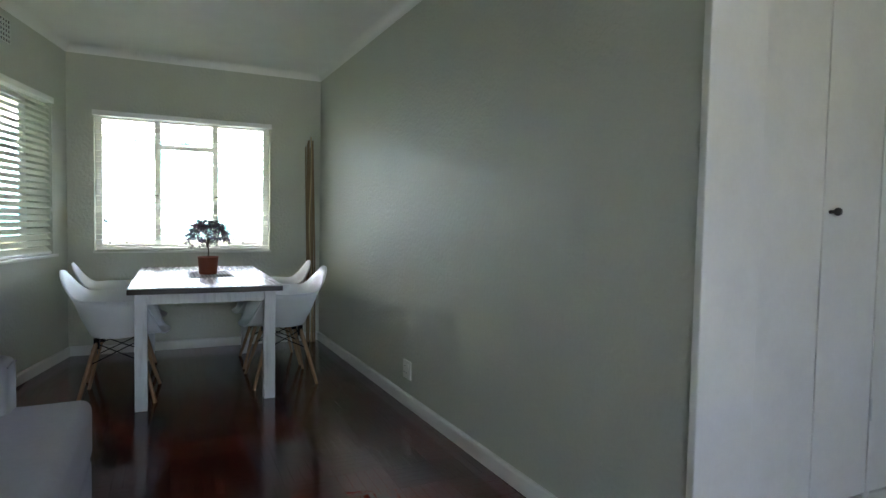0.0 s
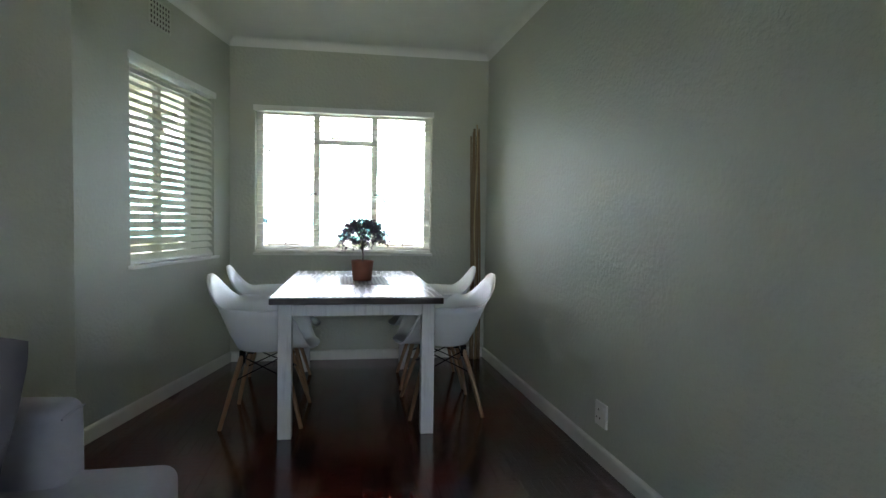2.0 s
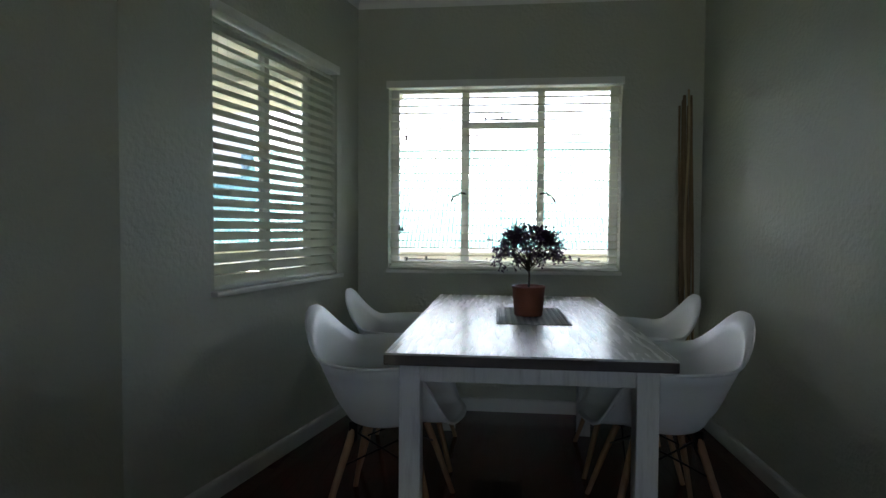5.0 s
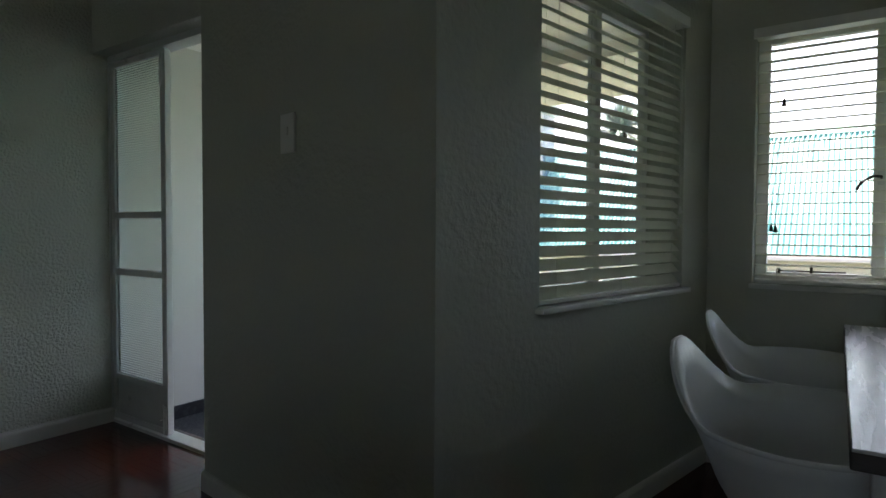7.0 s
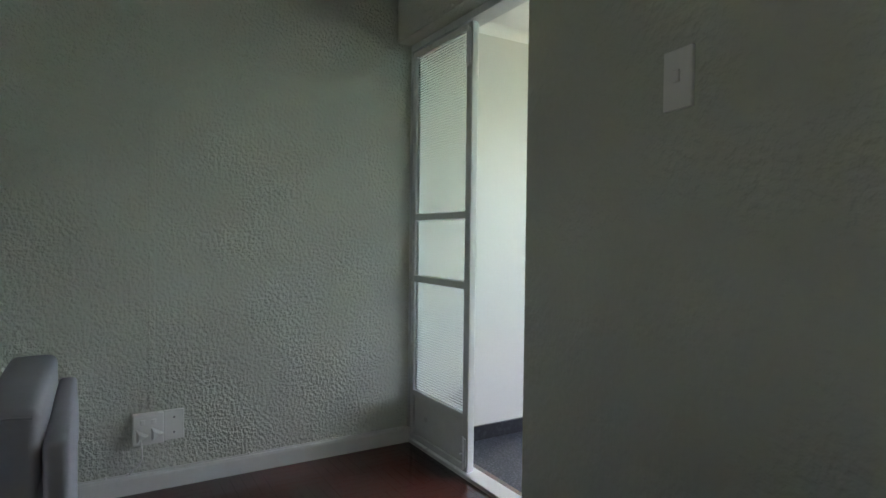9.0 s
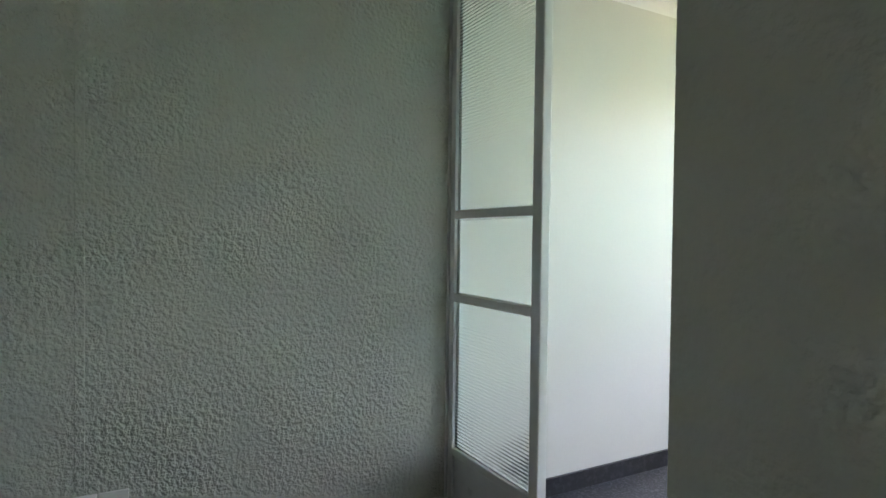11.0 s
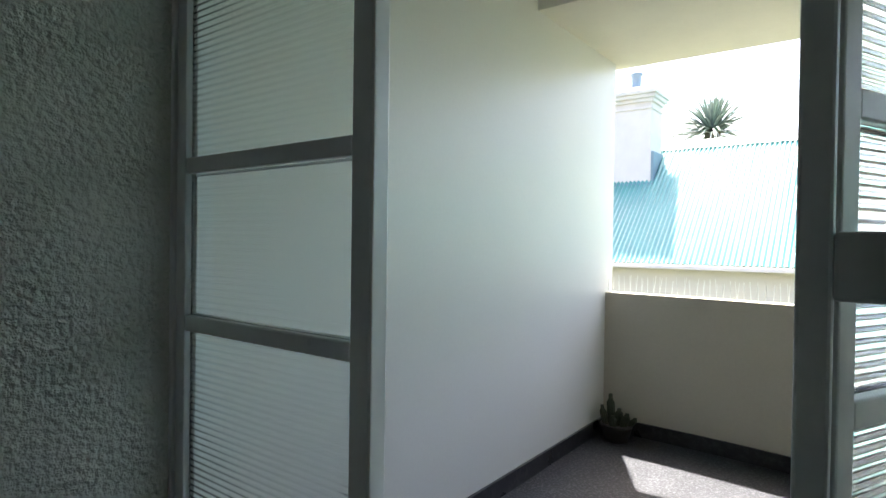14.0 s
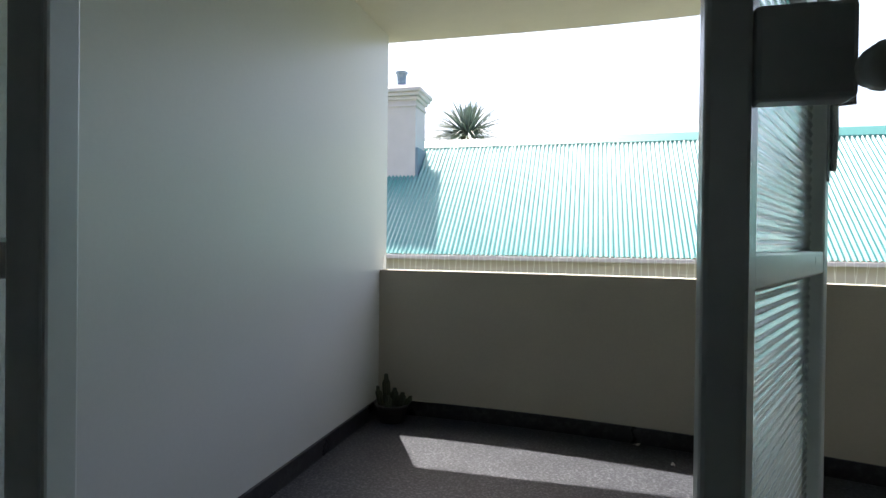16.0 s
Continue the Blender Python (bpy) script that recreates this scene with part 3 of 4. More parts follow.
def neighbour():
    h = empty("house", label="neighbouring house with a green corrugated iron roof and cream wall", category="house")
    part("wall", box(-16, 16, 14.75, 20.5, -3.2, 0.72), FACADE, h)
    part("gutter", box(-16, 16, 14.42, 14.52, 0.615, 0.69, 0.01), PLASTER_PALE, h, "white painted eave gutter")
    y0, z0, y1, z1 = 14.46, 0.69, 17.2, 3.27
    verts, faces = [], []
    pitch, seg = 0.0762 * 1.15, 6
    n = int(32 / pitch) * seg
    nv = Vector((0, -(z1 - z0), y1 - y0)).normalized()
    for i in range(n + 1):
        x = -16 + i * pitch / seg
        o = nv * (0.017 * math.sin(2 * math.pi * i / seg))
        for y, z in ((y0, z0), (y1, z1)):
            verts.append((x, y + o.y, z + o.z + 0.02))
    for i in range(n):
        faces.append((2 * i, 2 * i + 2, 2 * i + 3, 2 * i + 1))
    me = bpy.data.meshes.new("roof")
    me.from_pydata(verts, [], faces)
    for p in me.polygons:
        p.use_smooth = True
    me.materials.append(ROOF)
    r = new("roof", me)
    r.parent = h
    r["label"] = "green corrugated iron roof sheeting"
    bm = bmesh.new()
    a = [bm.verts.new((x, y1, z1 - 0.02)) for x in (-16, 16)] + [bm.verts.new((x, 20.6, 0.2)) for x in (16, -16)]
    bm.faces.new(a)
    part("roof_back", bm, ROOF, h)
    part("ridge_cap", profile_run([(-0.20, -0.14), (0, 0.06), (0.20, -0.14), (0.20, -0.16), (0, 0.03), (-0.20, -0.16)], 32), ROOF_TRIM, h, "folded green ridge capping").matrix_basis = pose(-16, y1, z1)
    return h


house = neighbour()


def chimney():
    c = empty("chimney", pose(-6.44, 16.25, -0.1), label="pale rendered chimney with a moulded cap on the green roof", category="chimney")
    part("shaft", box(-1.35, 0, 0, 0.75, 1.9, 4.25, 0.01), PLASTER_PALE, c)
    for i, (d, a, b) in enumerate(((0.03, 4.02, 4.07), (0.05, 4.17, 4.25), (0.10, 4.25, 4.33), (0.14, 4.33, 4.42))):
        part("moulding", box(-1.35 - d, d, -d, 0.75 + d, a, b, 0.015), PLASTER_PALE, c)
    bm = bmesh.new()
    lo = [bm.verts.new(v) for v in ((-1.45, -0.1, 4.42), (0.1, -0.1, 4.42), (0.1, 0.85, 4.42), (-1.45, 0.85, 4.42))]
    hi = [bm.verts.new(v) for v in ((-1.0, 0.2, 4.58), (-0.3, 0.2, 4.58), (-0.3, 0.55, 4.58), (-1.0, 0.55, 4.58))]
    bm.faces.new(hi)
    for i in range(4):
        bm.faces.new((lo[i], lo[(i + 1) % 4], hi[(i + 1) % 4], hi[i]))
    part("cap", bm, PLASTER_PALE, c)
    p = part("chimney_pot", lathe([(0.10, 0), (0.12, 0.02), (0.10, 0.06), (0.11, 0.26), (0.14, 0.29), (0.14, 0.33), (0.10, 0.33)], 20), SLATE_BLUE, c, "dark blue-grey chimney pot", True)
    p.matrix_basis = pose(-0.45, 0.35, 4.57)
    part("flashing", box(-1.40, 0.06, -0.07, 0.0, 2.16, 2.44, 0.01), SLATE_BLUE, c, "blue-grey lead flashing")
    part("flashing", box(0.0, 0.06, 0.0, 0.75, 2.28, 3.12, 0.01), SLATE_BLUE, c, "blue-grey lead flashing")
    return c


chimney()


def palm_tree():
    t = empty("palm_tree", pose(-6.92, 24, -3.2), label="palm tree with a spiky crown behind the roof", category="tree")
    part("trunk", tube([(0, 0, 0), (0.05, 0, 4), (0, 0, 7.9)], 0.32, 12, 0.24), BARK, t, smooth=True)
    rnd = random.Random(11)
    bm = bmesh.new()
    for k in range(340):
        az = rnd.uniform(0, 2 * math.pi)
        el = 1.4 * rnd.random() ** 1.15
        ln = rnd.uniform(0.8, 1.0) * (1.15 + 1.35 * math.cos(el))
        d = Vector((math.cos(az) * math.cos(el), math.sin(az) * math.cos(el), math.sin(el)))
        side = Vector((-math.sin(az), math.cos(az), 0))
        prev = None
        for i in range(6):
            f = i / 5
            p = Vector((0, 0, 7.88)) + d * ln * f + Vector((0, 0, -0.75 * f * f * math.cos(el)))
            w = 0.035 * (1 - f) ** 0.6 + 0.003
            up = side.cross(d) * w * 0.4
            row = [bm.verts.new(p - side * w + up), bm.verts.new(p), bm.verts.new(p + side * w + up)]
            if prev:
                bm.faces.new((prev[0], prev[1], row[1], row[0]))
                bm.faces.new((prev[1], prev[2], row[2], row[1]))
            prev = row
    part("crown", bm, PALM_HAZED, t, "spiky green fronds, paled to grey for distance haze")


palm_tree()


def spikes():
    """Bird spikes along the top of the parapet."""
    rnd = random.Random(3)
    bm = bmesh.new()
    mid = offset_line(par_pts, 0.05)
    for p, q in zip(mid, mid[1:]):
        n = max(1, int(long(p, q) / 0.032))
        for i in range(n):
            f = i / n
            x, y = p[0] + (q[0] - p[0]) * f, p[1] + (q[1] - p[1]) * f
            for s in (-1, 1):
                add_tube(bm, [(x, y, 0.722), (x + rnd.uniform(-0.012, 0.012), y + s * rnd.uniform(0.0, 0.02), 0.722 + rnd.uniform(0.09, 0.12))], 0.0024, 3, 0.0017)
    tagged(part("bird_spikes", bm, SPIKE), label="white plastic bird spikes on the parapet top", category="bird spikes", kind="stuff")


spikes()


# ---------------- dining nook ----------------
def dining_table():
    x0, x1, y0, y1 = -0.229, 0.651, 3.96, 5.56
    t = empty("dining_table", label="whitewashed wooden dining table with a dark top edge", category="table")
    part("edge_band", box(x0, x1, y0, y1, 0.712, 0.744, 0.003), TABLE_EDGE, t, "dark unpainted wooden edge")
    part("tabletop", box(x0 + 0.002, x1 - 0.002, y0 + 0.002, y1 - 0.002, 0.7405, 0.750, 0.002), TABLE_WHITE, t, "whitewashed boards with a mottled satin finish")
    for a in (x0 + 0.034, x1 - 0.034 - 0.069):
        for b in (y0 + 0.08, y1 - 0.08 - 0.069):
            part("leg", box(a, a + 0.069, b, b + 0.069, 0.0, 0.712, 0.003), TABLE_LEG, t)
    for a in (y0 + 0.095, y1 - 0.095 - 0.022):
        part("apron", box(x0 + 0.103, x1 - 0.103, a, a + 0.022, 0.640, 0.712, 0.002), TABLE_LEG, t)
    for a in (x0 + 0.05, x1 - 0.05 - 0.022):
        part("apron", box(a, a + 0.022, y0 + 0.149, y1 - 0.149, 0.640, 0.712, 0.002), TABLE_LEG, t)


dining_table()


def smooth01(x, a, b):
    f = min(1, max(0, (x - a) / (b - a)))
    return f * f * (3 - 2 * f)


def dining_chair(m):
    """Moulded armchair; local +y is the way it faces, origin on the floor under the seat."""
    c = empty("dining_chair", m, label="white moulded plastic armchair on splayed beech legs", category="chair", group="chairs round the dining table")
    NA, NR = 56, 14
    grid = []
    for k in range(NA):
        a = 2 * math.pi * k / NA
        ad = abs(math.degrees((a + math.pi) % (2 * math.pi) - math.pi))  # 0 front, 180 back
        rim_z = 0.425 + 0.232 * smooth01(ad, 26, 66) + 0.163 * smooth01(ad, 128, 176)
        rx = 0.285 + 0.025 * smooth01(ad, 40, 100)
        ry = 0.270 + 0.004 * smooth01(ad, 110, 180)
        ray = []
        for j in range(NR + 1):
            f = j / NR
            # from the seat centre out and up to the rim
            rad = 0.48 * math.sin(min(1.0, f * 1.6) * math.pi / 2) + 0.52 * f
            zz = max(0.0, (f - 0.42) / 0.58) ** 1.55
            rad -= 0.10 * math.exp(-((f - 0.55) / 0.16) ** 2)
            z = 0.405 + 0.012 * f + (rim_z - 0.417) * zz
            flare = (0.02 + 0.024 * smooth01(ad, 120, 165)) * max(0.0, (f - 0.78) / 0.22) ** 1.6
            x = math.sin(a) * (rx * rad + flare)
            y = math.cos(a) * (ry * rad + flare)
            ray.append(Vector((x, y, z)))
        grid.append(ray)
    bm = bmesh.new()
    inner = [[bm.verts.new(p) for p in ray[1:]] for ray in grid]
    top = bm.verts.new((0, 0, 0.405))
    for k in range(NA):
        q, w = inner[k], inner[(k + 1) % NA]
        bm.faces.new((top, q[0], w[0]))
        for j in range(NR - 1):
            bm.faces.new((q[j], q[j + 1], w[j + 1], w[j]))
    shell = part("shell", bm, SHELL, c, smooth=True)
    mod = shell.modifiers.new("thickness", "SOLIDIFY")
    mod.thickness = 0.007
    mod.offset = 1
    rim = [(ray[-1].x, ray[-1].y, ray[-1].z) for ray in grid]
    part("rim", tube(rim + rim[:1], 0.0062, 8), SHELL, shell, smooth=True)
    tops = [(-0.115, 0.105), (0.115, 0.105), (-0.115, -0.115), (0.115, -0.115)]
    feet = [(-0.232, 0.218), (0.232, 0.218), (-0.232, -0.212), (0.232, -0.212)]
    for (ax, ay), (bx, by) in zip(tops, feet):
        leg = part("leg", tube([(bx, by, 0.0), ((ax + bx) / 2, (ay + by) / 2, 0.2), (ax, ay, 0.385)], 0.0105, 10, 0.0155), BEECH, c, smooth=True)
        part("bracket", box(ax - 0.016, ax + 0.016, ay - 0.016, ay + 0.016, 0.34, 0.408, 0.004), BLACK_METAL_AND_HOLES, leg, "black metal leg bracket")
    def at(i, z):
        f = z / 0.385
        return (feet[i][0] + (tops[i][0] - feet[i][0]) * f, feet[i][1] + (tops[i][1] - feet[i][1]) * f, z)
    for i, j in ((0, 1), (2, 3), (0, 2), (1, 3)):
        bm = bmesh.new()
        add_tube(bm, [at(i, 0.375), at(j, 0.25)], 0.0035, 6)
        add_tube(bm, [at(j, 0.375), at(i, 0.25)], 0.0035, 6)
        part("wire_brace", bm, BLACK_METAL_AND_HOLES, c, "black wire cross brace")
    return c


chair = dining_chair(pose(-0.297, 4.435, 0, 0, 0, -92))
copy_thing(chair, pose(-0.325, 5.09, 0, 0, 0, -88))
copy_thing(chair, pose(0.725, 4.49, 0, 0, 0, 91))
copy_thing(chair, pose(0.735, 5.09, 0, 0, 0, 88))


def placemat():
    p = empty("placemat", pose(0.256, 4.79, 0.7505, 0, 0, 1), label="grey striped woven placemat under the pot", category="placemat")
    n = 24
    for i in range(n):
        a = -0.15 + 0.30 * i / n
        part("strip", box(a + 0.0004, a + 0.30 / n - 0.0004, -0.245, 0.245, 0, 0.0032, 0.001, 1), MAT_GREY if i % 2 else MAT_LIGHT, p)


placemat()


def pot_plant():
    p = empty("potted_plant", pose(0.247, 4.785, 0.754), label="small purple-leaved tree in a terracotta pot on the table", category="plant")
    pot = part("pot", lathe([(0.0, 0.0), (0.058, 0.0), (0.061, 0.004), (0.071, 0.118), (0.073, 0.124), (0.072, 0.130), (0.066, 0.130), (0.064, 0.11), (0.0, 0.108)], 40, False), TERRACOTTA, p, smooth=True)
    part("soil", lathe([(0.0, 0.112), (0.064, 0.110)], 24, False), SOIL_AND_VENT_SHADE, pot)
    rnd = random.Random(21)
    bm = bmesh.new()
    add_tube(bm, [(0, 0, 0.105), (0.003, 0.002, 0.17), (-0.002, 0, 0.225)], 0.005, 8, 0.0038)
    tips = []
    for k in range(64):
        az = k * 2.39996 + rnd.uniform(-0.25, 0.25)
        el = 1.35 * (1 - (k + 0.5) / 64) ** 0.8 - 0.12 + rnd.uniform(-0.08, 0.08)
        reach = rnd.uniform(0.80, 1.08)
        end = Vector((0.148 * reach * math.cos(el) * math.cos(az), 0.148 * reach * math.cos(el) * math.sin(az), 0.252 + 0.135 * reach * math.sin(el)))
        s = Vector((0, 0, rnd.uniform(0.185, 0.23)))
        mid = s + (end - s) * 0.5 + Vector((rnd.uniform(-0.014, 0.014), rnd.uniform(-0.014, 0.014), 0.016))
        add_tube(bm, [s, mid, end], 0.0017, 4, 0.0008)
        for _ in range(2):
            fork = mid + (end - mid) * rnd.uniform(0.2, 0.6)
            tip = end + Vector((rnd.gauss(0, 0.02), rnd.gauss(0, 0.02), rnd.gauss(0, 0.012)))
            add_tube(bm, [fork, tip], 0.0010, 3, 0.0006)
            tips.append((tip, 0.75))
        tips.append((end, 1.0))
    for a, b, z in ((-0.115, 0.02, 0.19), (-0.06, -0.10, 0.215), (0.05, -0.06, 0.23)):
        add_tube(bm, [(0, 0, 0.20), (a * 0.7, b * 0.7, z + 0.035), (a, b, z)], 0.0014, 4, 0.0008)
        tips += [(Vector((a, b, z)), 0.7), (Vector((a * 0.97, b, z + 0.025)), 0.8)]
    part("stem", bm, TWIG, p)
    bm = bmesh.new()
    for c, den in tips:
        for _ in range(int(17 * den)):
            o = c + Vector((rnd.gauss(0, 0.0095), rnd.gauss(0, 0.0095), rnd.gauss(0, 0.0085)))
            s = rnd.uniform(0.0036, 0.0066)
            r = Euler((rnd.uniform(0, 6.28), rnd.uniform(0, 6.28), rnd.uniform(0, 6.28))).to_matrix()
            ring = [(-1.5, 0, 0), (-0.6, -0.75, 0.25), (0.5, -0.7, 0.25), (1.5, 0, 0), (0.5, 0.7, 0.25), (-0.6, 0.75, 0.25)]
            bm.faces.new([bm.verts.new(o + r @ (Vector(v) * s)) for v in ring])
    part("foliage", bm, LEAF_PURPLE, p, "small dark purple leaves")


pot_plant()


def canes():
    rnd = random.Random(17)
    rows = [(1.165 + 0.013 * i, 5.705 + 0.012 * (i % 3), 1.160 + 0.011 * i, 5.775 - 0.008 * (i % 2), 1.86 + 0.03 * ((i * 5) % 4), 0.0075 + 0.0015 * (i % 3)) for i in range(7)]
    for i, (x, y, tx, ty, h, r) in enumerate(rows):
        wave = 0.012 if i == 3 else 0.004
        pts = []
        for k in range(15):
            f = k / 14
            pts.append((x + (tx - x) * f + wave * math.sin((9 if i == 3 else 5) * f + i * 2), y + (ty - y) * f - (0.012 if i == 3 else 0), h * f))
        c = part("cane", tube(pts, r, 10, r * rnd.uniform(0.7, 0.9)), CANE_PALE if i == 3 else BAMBOO, smooth=True)
        tagged(c, label="pale crooked stick leaning among the canes" if i == 3 else "long dry brown cane leaning in the corner of the nook", category="cane", group="canes in the corner")


canes()


# ---------------- sockets, switch, vent ----------------
def plate(name, w, h, m, label, cat, depth=0.011):
    p = empty(name, m, label=label, category=cat)
    part("plate", box(-w / 2, w / 2, -depth, 0, -h / 2, h / 2, 0.003), PLASTIC, p)
    return p


E_M = pose(1.300 + (5.80 - 3.575) * 0.0286, 3.575, 0.232, 0, 0, -90 + 1.64)
es = plate("wall_socket", 0.115, 0.115, E_M, "white plastic wall socket low on the textured wall", "socket")
part("rocker", box(0.02, 0.04, -0.016, -0.01, 0.015, 0.04, 0.002), PLASTIC, es)
# small black blocks on the plate stand in for the shade in the pin holes
for x, z in ((-0.02, 0.02), (-0.035, -0.02), (-0.005, -0.02)):
    part("pin_hole_shade", box(x - 0.004, x + 0.004, -0.0118, -0.010, z - 0.004, z + 0.004), BLACK_METAL_AND_HOLES, es)

W_M = pose(-3.71, 3.205, 0.269, 0, 0, 90)
ws = plate("wall_socket", 0.116, 0.130, W_M, "white surface-mounted double wall socket with a plug in use", "socket", 0.034)
for x in (-0.03, 0.012):
    part("rocker", box(x, x + 0.016, -0.039, -0.033, 0.022, 0.042, 0.002), PLASTIC, ws)
part("outlet_shroud", lathe([(0.030, 0), (0.027, 0.024), (0.016, 0.030), (0.0, 0.030)], 3, False), PLASTIC, ws).matrix_basis = pose(0.026, -0.034, -0.018, 90, 0, 0)
ws2 = plate("wall_socket", 0.081, 0.130, W_M @ pose(0.100, 0, 0), "blank white cover plate beside the double socket", "socket")
for z in (0.032, -0.032):
    part("screw", lathe([(0.004, 0), (0.004, 0.0015), (0.0, 0.002)], 8, False), CHROME, ws2).matrix_basis = pose(0, -0.011, z, 90, 0, 0)
plug = empty("plug_and_cable", W_M, label="white plug with a thin cable running to the baseboard", category="plug")
part("plug", lathe([(0.030, 0), (0.028, 0.022), (0.016, 0.032), (0.0, 0.033)], 3, False), PLASTIC, plug).matrix_basis = pose(-0.030, -0.0345, -0.022, 90, 0, 0)
part("cable", tube([(-0.03, -0.056, -0.03), (-0.026, -0.054, -0.075), (-0.024, -0.045, -0.115), (-0.034, -0.03, -0.145), (-0.058, -0.014, -0.168), (-0.07, -0.012, -0.185)], 0.0036, 8), PLASTIC, plug, smooth=True)
cab = part("cable_run", tube([(-3.7045, -1.0, 0.0825), (-3.7045, 1.2, 0.0825), (-3.7045, 3.13, 0.0825), (-3.7045, 4.42, 0.0825)], 0.0030, 8), TRIM)
tagged(cab, label="thin white cable clipped along the baseboard", category="cable")
for y in (3.05, 3.13, 3.62, 4.02):
    tagged(part("cable_clip", box(-3.7105, -3.6995, y - 0.004, y + 0.004, 0.078, 0.090, 0.002), PLASTIC), label="small white cable clip on the baseboard", category="clip", group="cable clips")

SW_DEG = math.degrees(math.atan2(SW_B[1] - SW_A[1], SW_B[0] - SW_A[0]))
sp = (SW_A[0] + 0.642, SW_A[1] + 0.642 * math.tan(radians(SW_DEG)))
sw = plate("light_switch", 0.083, 0.136, pose(sp[0], sp[1], 1.447, 0, 0, SW_DEG), "white plastic light switch on the stippled wall", "switch")
part("rocker", box(-0.009, 0.009, -0.017, -0.01, -0.008, 0.02, 0.002), PLASTIC, sw)


chase = part("plaster_chase", box(-3.712, -3.7065, 3.205, 3.232, 0.35, H - 0.05, 0.0025, 2), WALL)
tagged(chase, label="raised plaster line of a filled cable chase, painted like the wall", category="plaster", kind="structure")


def vent():
    v = empty("air_vent", NW_M @ pose(0.78, -0.001, 2.36), label="plaster air vent grille with small square holes, painted like the wall", category="vent")
    bm = bmesh.new()
    w, h, nx, nz = 0.23, 0.155, 7, 5
    for i in range(nx + 1):
        x = -w / 2 + i * w / nx
        add_box(bm, x - 0.006, x + 0.006, -0.006, 0.0, -h / 2, h / 2)
    for k in range(nz + 1):
        z = -h / 2 + k * h / nz
        add_box(bm, -w / 2, w / 2, -0.0055, 0.0, z - 0.006, z + 0.006)
    part("grille", bm, WALL, v)
    # no real depth here: a flat dark sheet gives the holes their shade
    part("vent_hole_shade", box(-w / 2, w / 2, -0.0015, 0.0, -h / 2, h / 2), SOIL_AND_VENT_SHADE, v, "dark sheet standing in for the shade inside the vent holes")


vent()


# ---------------- sofas ----------------
def soft_box(x0, x1, y0, y1, z0, z1, r=0.05, puff=0.012, seed=1, lines=0.0):
    bm = bmesh.new()
    add_box(bm, x0, x1, y0, y1, z0, z1, r, 4)
    bmesh.ops.triangulate(bm, faces=[f for f in bm.faces if len(f.verts) > 4])
    bmesh.ops.subdivide_edges(bm, edges=[e for e in bm.edges if e.calc_length() > 0.12], cuts=8, use_grid_fill=True)
    cx, cy, cz = (x0 + x1) / 2, (y0 + y1) / 2, (z0 + z1) / 2
    for v in bm.verts:
        fx, fy, fz = (v.co.x - cx) / (x1 - x0) * 2, (v.co.y - cy) / (y1 - y0) * 2, (v.co.z - cz) / (z1 - z0) * 2
        n = noise.noise(v.co * 5 + Vector((seed * 3.1, 0, 0))) * puff * 0.8
        if fz > 0.9:
            v.co.z += puff * (1 - fx * fx) * (1 - fy * fy) + n * 0.7 + lines * math.sin(v.co.y * 46 + 2.5 * noise.noise(v.co * 3)) * (1 - fx * fx)
        elif abs(fx) > 0.9:
            v.co.x += math.copysign(puff * 0.6 * (1 - fy * fy), fx) + n * 0.4
        elif abs(fy) > 0.9:
            v.co.y += math.copysign(puff * 0.6 * (1 - fx * fx), fy) + n * 0.4
    return bm


def sofa(m, length, label, arm_z=0.65, back_z=0.84, arm_x=-0.25, low_end=0.0, seat_z=0.482):
    """Faces local +x (front at x=0, back at x=-1.0), runs along local y from -length to 0, with an arm at its y=0 end."""
    s = empty("sofa", m, label=label, category="sofa")
    part("base", soft_box(-0.98, -0.004, -length, -0.001, 0.05, seat_z - 0.207, 0.02, 0.004, 2), SOFA, s, smooth=True)
    n = max(1, round(length / 0.95))
    w = length / n
    for i in range(n):
        part("seat_cushion", soft_box(-0.80, 0.0, -length + i * w, -length + (i + 1) * w - 0.004, seat_z - 0.21, seat_z, 0.035, 0.010, 3 + i, 0.0022), SOFA, s, smooth=True)
    part("backrest", soft_box(-0.99, -0.74, -length, -0.004, 0.25, back_z, 0.05, 0.012, 9), SOFA, s, smooth=True)
    end = -0.055 if low_end else 0.006
    arm = part("armrest", soft_box(-0.76, arm_x, end - 0.141, end, 0.06 if low_end else 0.26, arm_z, 0.028, 0.007, 12), SOFA, s, smooth=True)
    if low_end:
        part("end_panel", soft_box(-0.76, arm_x - 0.004, -0.053, 0.004, 0.06, low_end, 0.016, 0.004, 14), SOFA, s, smooth=True)
    part("seam", tube([(arm_x + 0.002, end - 0.126, arm_z - 0.022), (arm_x + 0.004, end - 0.066, arm_z - 0.016), (arm_x + 0.002, end - 0.016, arm_z - 0.022)], 0.003, 6), SOFA, arm)
    for a in (-0.9, -0.1):
        for b in (-length + 0.08, -0.1):
            part("foot", lathe([(0.022, 0), (0.028, 0.06)], 12), BLACK_METAL_AND_HOLES, s).matrix_basis = pose(a, b, 0)
    return s


sofa(pose(-0.232, 2.475, 0), 2.1, "light grey fabric sofa with a low square arm", 0.715, 0.90, -0.215, 0.0, 0.548)


